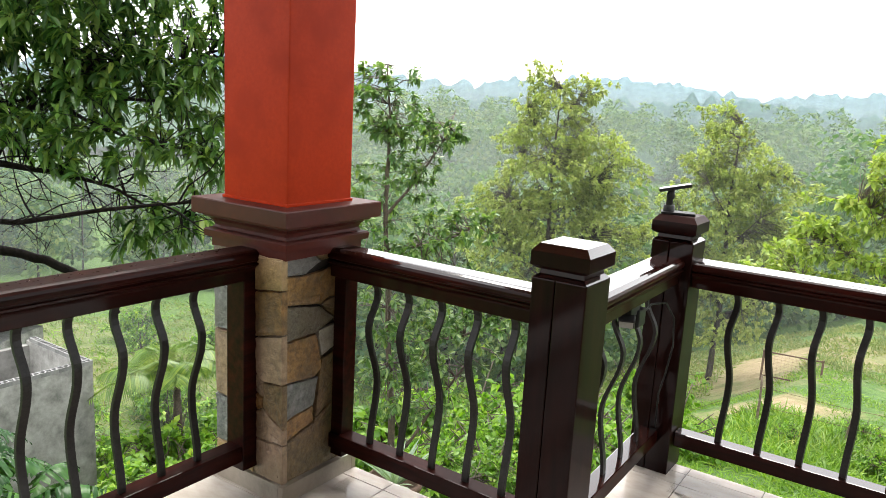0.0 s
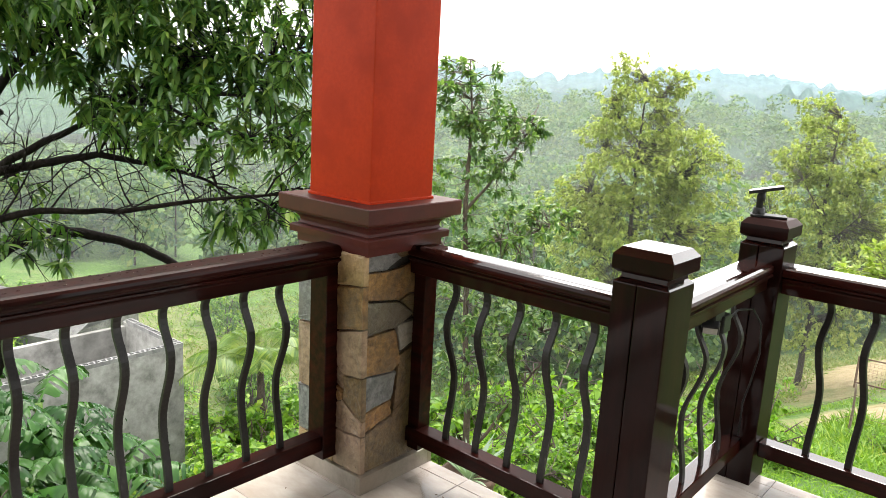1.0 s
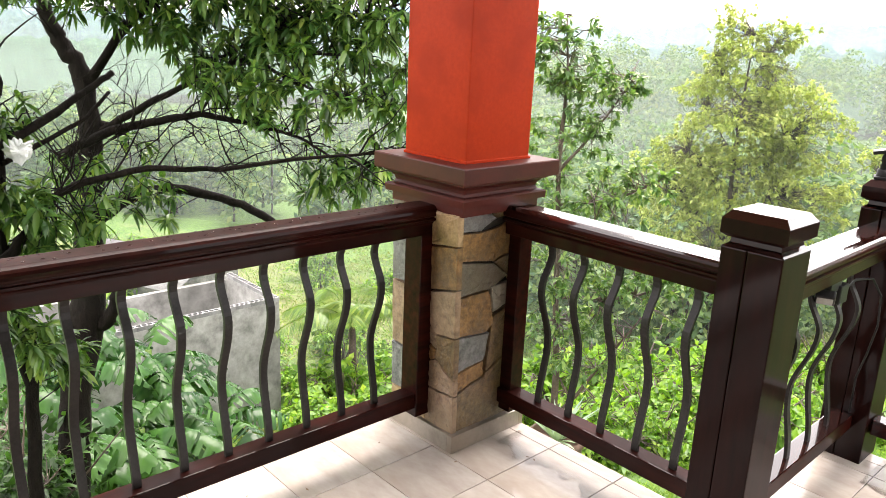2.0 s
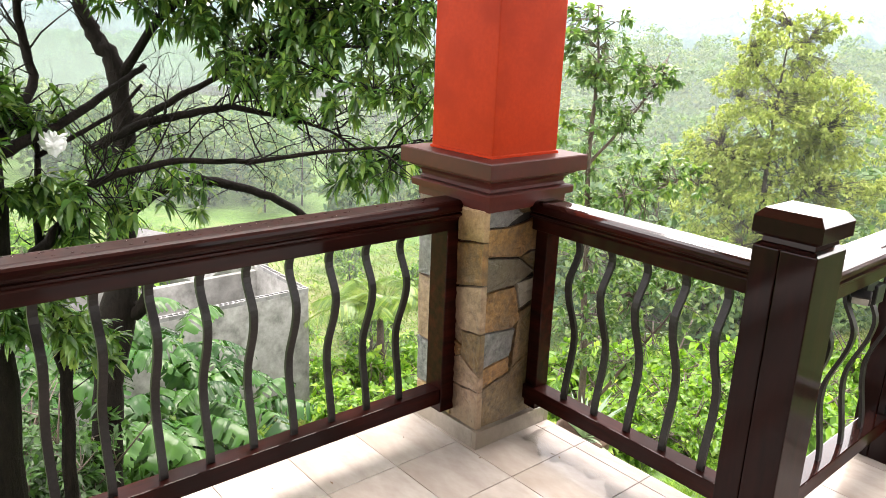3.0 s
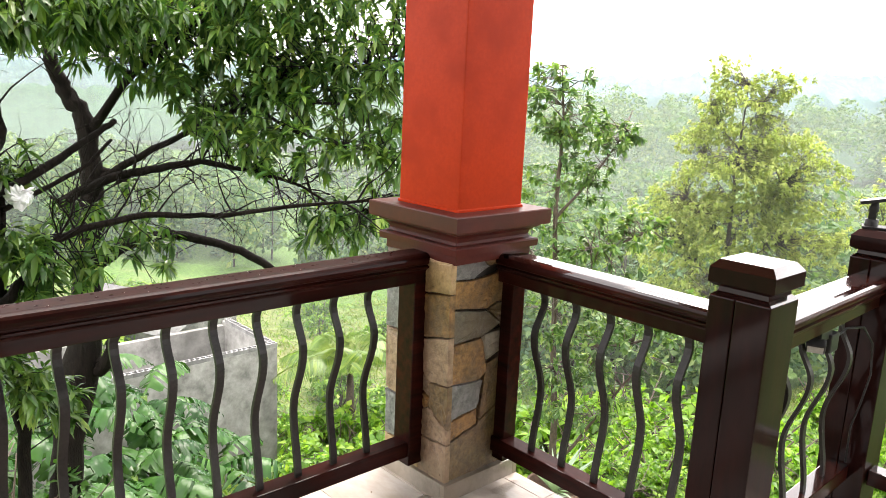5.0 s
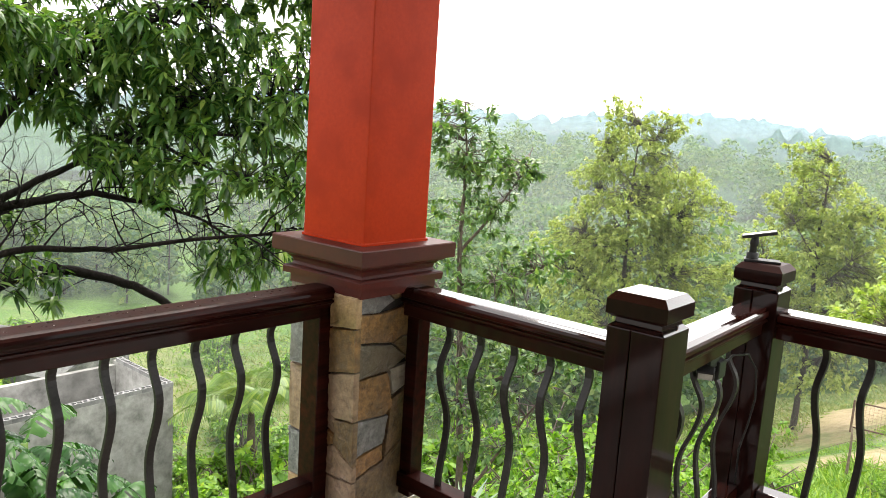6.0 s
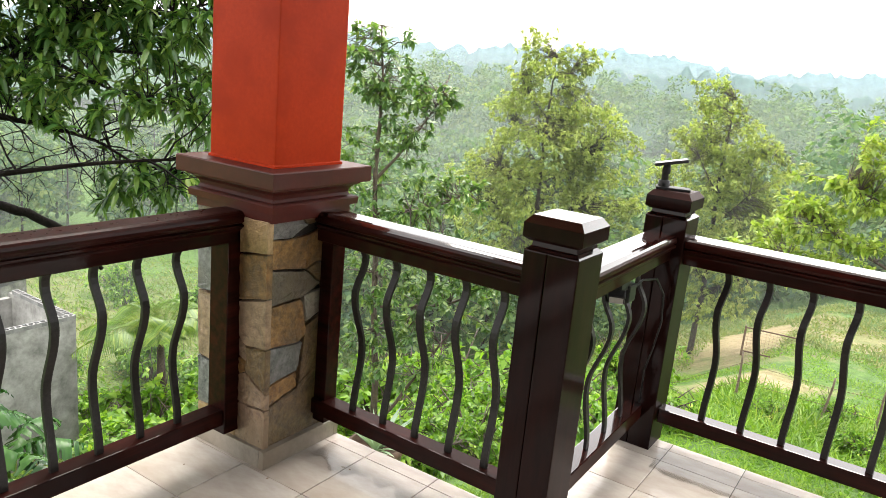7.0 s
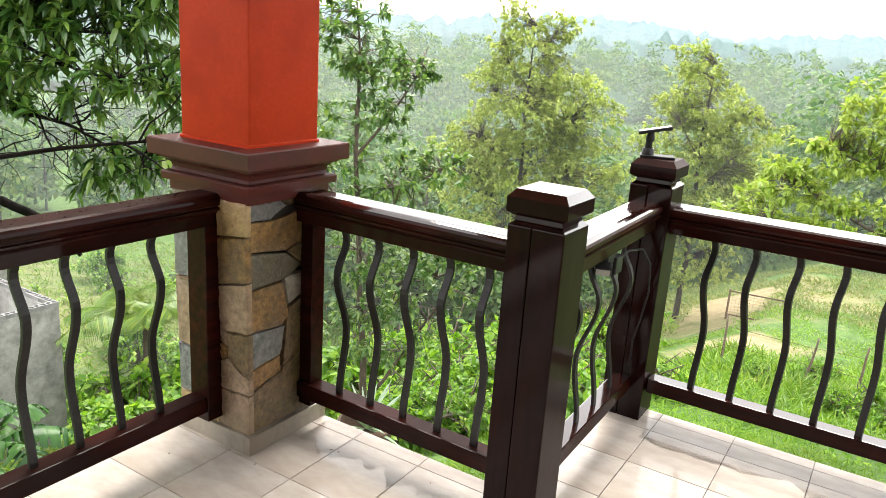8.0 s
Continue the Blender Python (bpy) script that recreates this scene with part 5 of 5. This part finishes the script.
# ---- small things on the terrace ----
def solar_stand():
    st = thing("lamp_stand", pose(1.135, 1.07, 1.1105, 0, 0, 20), "small black stand with a tilted flat panel on the newel post", "lamp stand")
    part("foot", box_bm(-0.05, 0.085, -0.04, 0.04, 0.0, 0.010, 0.003), BLACK, st)
    part("collar", tubes_mesh("collar", [[((-0.02, 0, 0.008), 0.024), ((-0.02, 0, 0.035), 0.022)]], BLACK, 14), BLACK, st)
    part("stem", tubes_mesh("stem", [[((-0.02, 0, 0.03), 0.015), ((-0.02, 0, 0.06), 0.013), ((-0.018, 0, 0.065), 0.017), ((-0.018, 0, 0.08), 0.017), ((-0.016, 0, 0.10), 0.012)]], BLACK, 12), BLACK, st)
    panel = part("panel", box_bm(-0.060, 0.070, -0.022, 0.022, -0.006, 0.007, 0.003), BLACK, st)
    panel.matrix_local = pose(-0.008, 0, 0.107, 4, -13, 0)
    part("glass", box_bm(-0.055, 0.065, -0.018, 0.018, 0.0055, 0.0075, 0.0008), LENS, panel, "pale shining panel glass")


solar_stand()


def flood_light():
    fl = thing("flood_light", pose(1.185, 0.50, 0.835, 0, 0, 0), "small black flood light with a pale lens under the handrail", "lamp")
    part("bracket", box_bm(-0.02, 0.02, -0.012, 0.075, -0.035, 0.0, 0.003), BLACK, fl)
    body = part("housing", box_bm(-0.030, 0.030, -0.016, 0.016, -0.023, 0.023, 0.005), BLACK, fl)
    body.matrix_local = pose(0.005, -0.01, -0.050, 40, 0, 20)
    part("lens", box_bm(-0.024, 0.024, -0.0185, -0.0163, -0.017, 0.017, 0.001), LENS, body, "pale frosted lens")
    part("junction_box", box_bm(-0.03, 0.03, 0.05, 0.12, -0.085, -0.02, 0.006), BLACK, fl)
    pts = [((1.19, 0.60, 0.77), 0.004), ((1.195, 0.74, 0.80), 0.004), ((1.205, 0.88, 0.78), 0.004), ((1.215, 0.975, 0.70), 0.004), ((1.222, 0.985, 0.58), 0.004), ((1.205, 0.985, 0.46), 0.004), ((1.185, 0.985, 0.36), 0.004), ((1.19, 0.975, 0.215), 0.004)]
    cable = tubes_mesh("cable", [[(Vector(p) - Vector((1.185, 0.50, 0.835)), r) for p, r in pts]], BLACK, 7)
    part("cable", cable, BLACK, fl)


flood_light()


def drops(name, label, n, box, seed, size):
    """Standing rain drops: low domes on a flat top."""
    rng = np.random.default_rng(seed)
    m, nn, l, b = material("water_drop", 0.03)
    b.inputs["Transmission Weight"].default_value = 1.0
    b.inputs["IOR"].default_value = 1.33
    verts, faces = [], []
    for _ in range(n):
        x, y, r = rng.uniform(*box[0]), rng.uniform(*box[1]), size * rng.uniform(0.4, 1.3)
        k = len(verts)
        for rr, h in ((1.0, 0.0), (0.8, 0.3), (0.4, 0.48)):
            for i in range(8):
                a = math.pi * i / 4
                verts.append((x + r * rr * math.cos(a), y + r * rr * math.sin(a) * 1.2, box[2] + r * h))
        verts.append((x, y, box[2] + r * 0.52))
        for row in (0, 8):
            for i in range(8):
                faces.append((k + row + i, k + row + (i + 1) % 8, k + row + 8 + (i + 1) % 8, k + row + 8 + i))
        for i in range(8):
            faces.append((k + 16 + i, k + 16 + (i + 1) % 8, k + 24))
    me = bpy.data.meshes.new(name)
    me.from_pydata(verts, [], faces)
    me.materials.append(m)
    me.polygons.foreach_set("use_smooth", [True] * len(faces))
    tagged(new(name, me), label, "water", kind="stuff")


drops("rain_drops", "rain drops standing on the wooden handrail", 190, ((-0.036, 0.036), (-3.0, -0.28), 0.9562), 91, 0.0042)


def floor_litter():
    rng = np.random.default_rng(14)
    n = 60
    x, y = rng.uniform(-0.1, 2.2, n), rng.uniform(-1.6, 0.1, n)
    base = np.stack([x, y, np.full(n, 0.0075)], 1)
    way = np.concatenate([rng.normal(size=(n, 2)), np.full((n, 1), 0.03)], 1)
    me = leaves_mesh("leaf_litter", base, way, np.array([0, 0, 1.0]), rng.uniform(0.006, 0.022, n), rng.uniform(0.003, 0.008, n), LITTER, 0.0, 0.05, PLAIN)
    tagged(new("leaf_litter", me), "specks of dead leaf scattered on the tiles", "litter", kind="stuff")


floor_litter()


def wet_film(x0, x1, y0, y1, seed):
    """Rain water lying on the tiles along the open edge, with a ragged inner rim."""
    m, n, l, b = material("rain_water", 0.02)
    b.inputs["Transmission Weight"].default_value = 1.0
    b.inputs["IOR"].default_value = 1.33
    bm = bmesh.new()
    rim = [bm.verts.new((x0 + (x1 - x0) * i / 60, y0 + 0.11 * noise.fractal(Vector((i * 0.16, seed, 0)), 1, 2, 4), 0.0072)) for i in range(61)]
    out = [bm.verts.new((x0 + (x1 - x0) * i / 60, y1, 0.0072)) for i in range(61)]
    for i in range(60):
        bm.faces.new((rim[i], rim[i + 1], out[i + 1], out[i]))
    tagged(part("rain_water", bm, m), "thin film of rain water along the floor edge", "water", kind="stuff")


wet_film(0.24, 1.06, 0.0, 0.196, 3.0)
wet_film(1.30, 3.3, 0.86, 1.13, 8.0)


# ---- floor tiles, last ----
def tiles():
    """Cream tiles with thin open joints; those near the column each by itself, the rest joined."""
    shared = {}
    rest = bmesh.new()
    zones = [(EDGE_L, 6.5, -6.5, EDGE_R - 0.062), (BAY_X, 3.45, EDGE_R - 0.062, EDGE_BAY - 0.062)]

    def lay(x0, x1, y0, y1, single):
        w, d = round(x1 - x0, 4), round(y1 - y0, 4)
        if w < 0.01 or d < 0.01:
            return
        g = 0.0014
        if single:
            if (w, d) not in shared:
                shared[w, d] = from_bm("tile", box_bm(-w / 2 + g, w / 2 - g, -d / 2 + g, d / 2 - g, -0.008, 0.006, 0.0014, 1), TILE)
            ob = part("tile", shared[w, d], TILE, floor)
            ob.location = ((x0 + x1) / 2, (y0 + y1) / 2, 0)
        else:
            bmesh.ops.create_cube(rest, size=1.0, matrix=Matrix.Translation(((x0 + x1) / 2, (y0 + y1) / 2, -0.001)) @ Matrix.Diagonal((w - 2 * g, d - 2 * g, 0.014, 1)))

    for zx0, zx1, zy0, zy1 in zones:
        i0, i1 = math.floor((zx0 - X0) / PX), math.ceil((zx1 - X0) / PX)
        j0, j1 = math.floor((zy0 - Y0) / PY), math.ceil((zy1 - Y0) / PY)
        for i in range(i0, i1):
            for j in range(j0, j1):
                x0, x1 = max(zx0, X0 + i * PX), min(zx1, X0 + (i + 1) * PX)
                y0, y1 = max(zy0, Y0 + j * PY), min(zy1, Y0 + (j + 1) * PY)
                if zy1 - y0 < 0.1:
                    continue
                if zy1 - y1 < 0.1:
                    y1 = zy1
                lay(x0, x1, y0, y1, x1 < 3.5 and y0 > -3.0)
    for i in range(-1, 4):
        lay(max(EDGE_L, X0 + i * PX), min(BAY_X, X0 + (i + 1) * PX), EDGE_R - 0.062, EDGE_R + 0.012, True)
    for i in range(3, 12):
        lay(max(BAY_X, X0 + i * PX), min(3.45, X0 + (i + 1) * PX), EDGE_BAY - 0.062, EDGE_BAY + 0.012, True)
    ob = part("tiles_beyond", rest, TILE, floor)
    ob["kind"] = "stuff"


tiles()
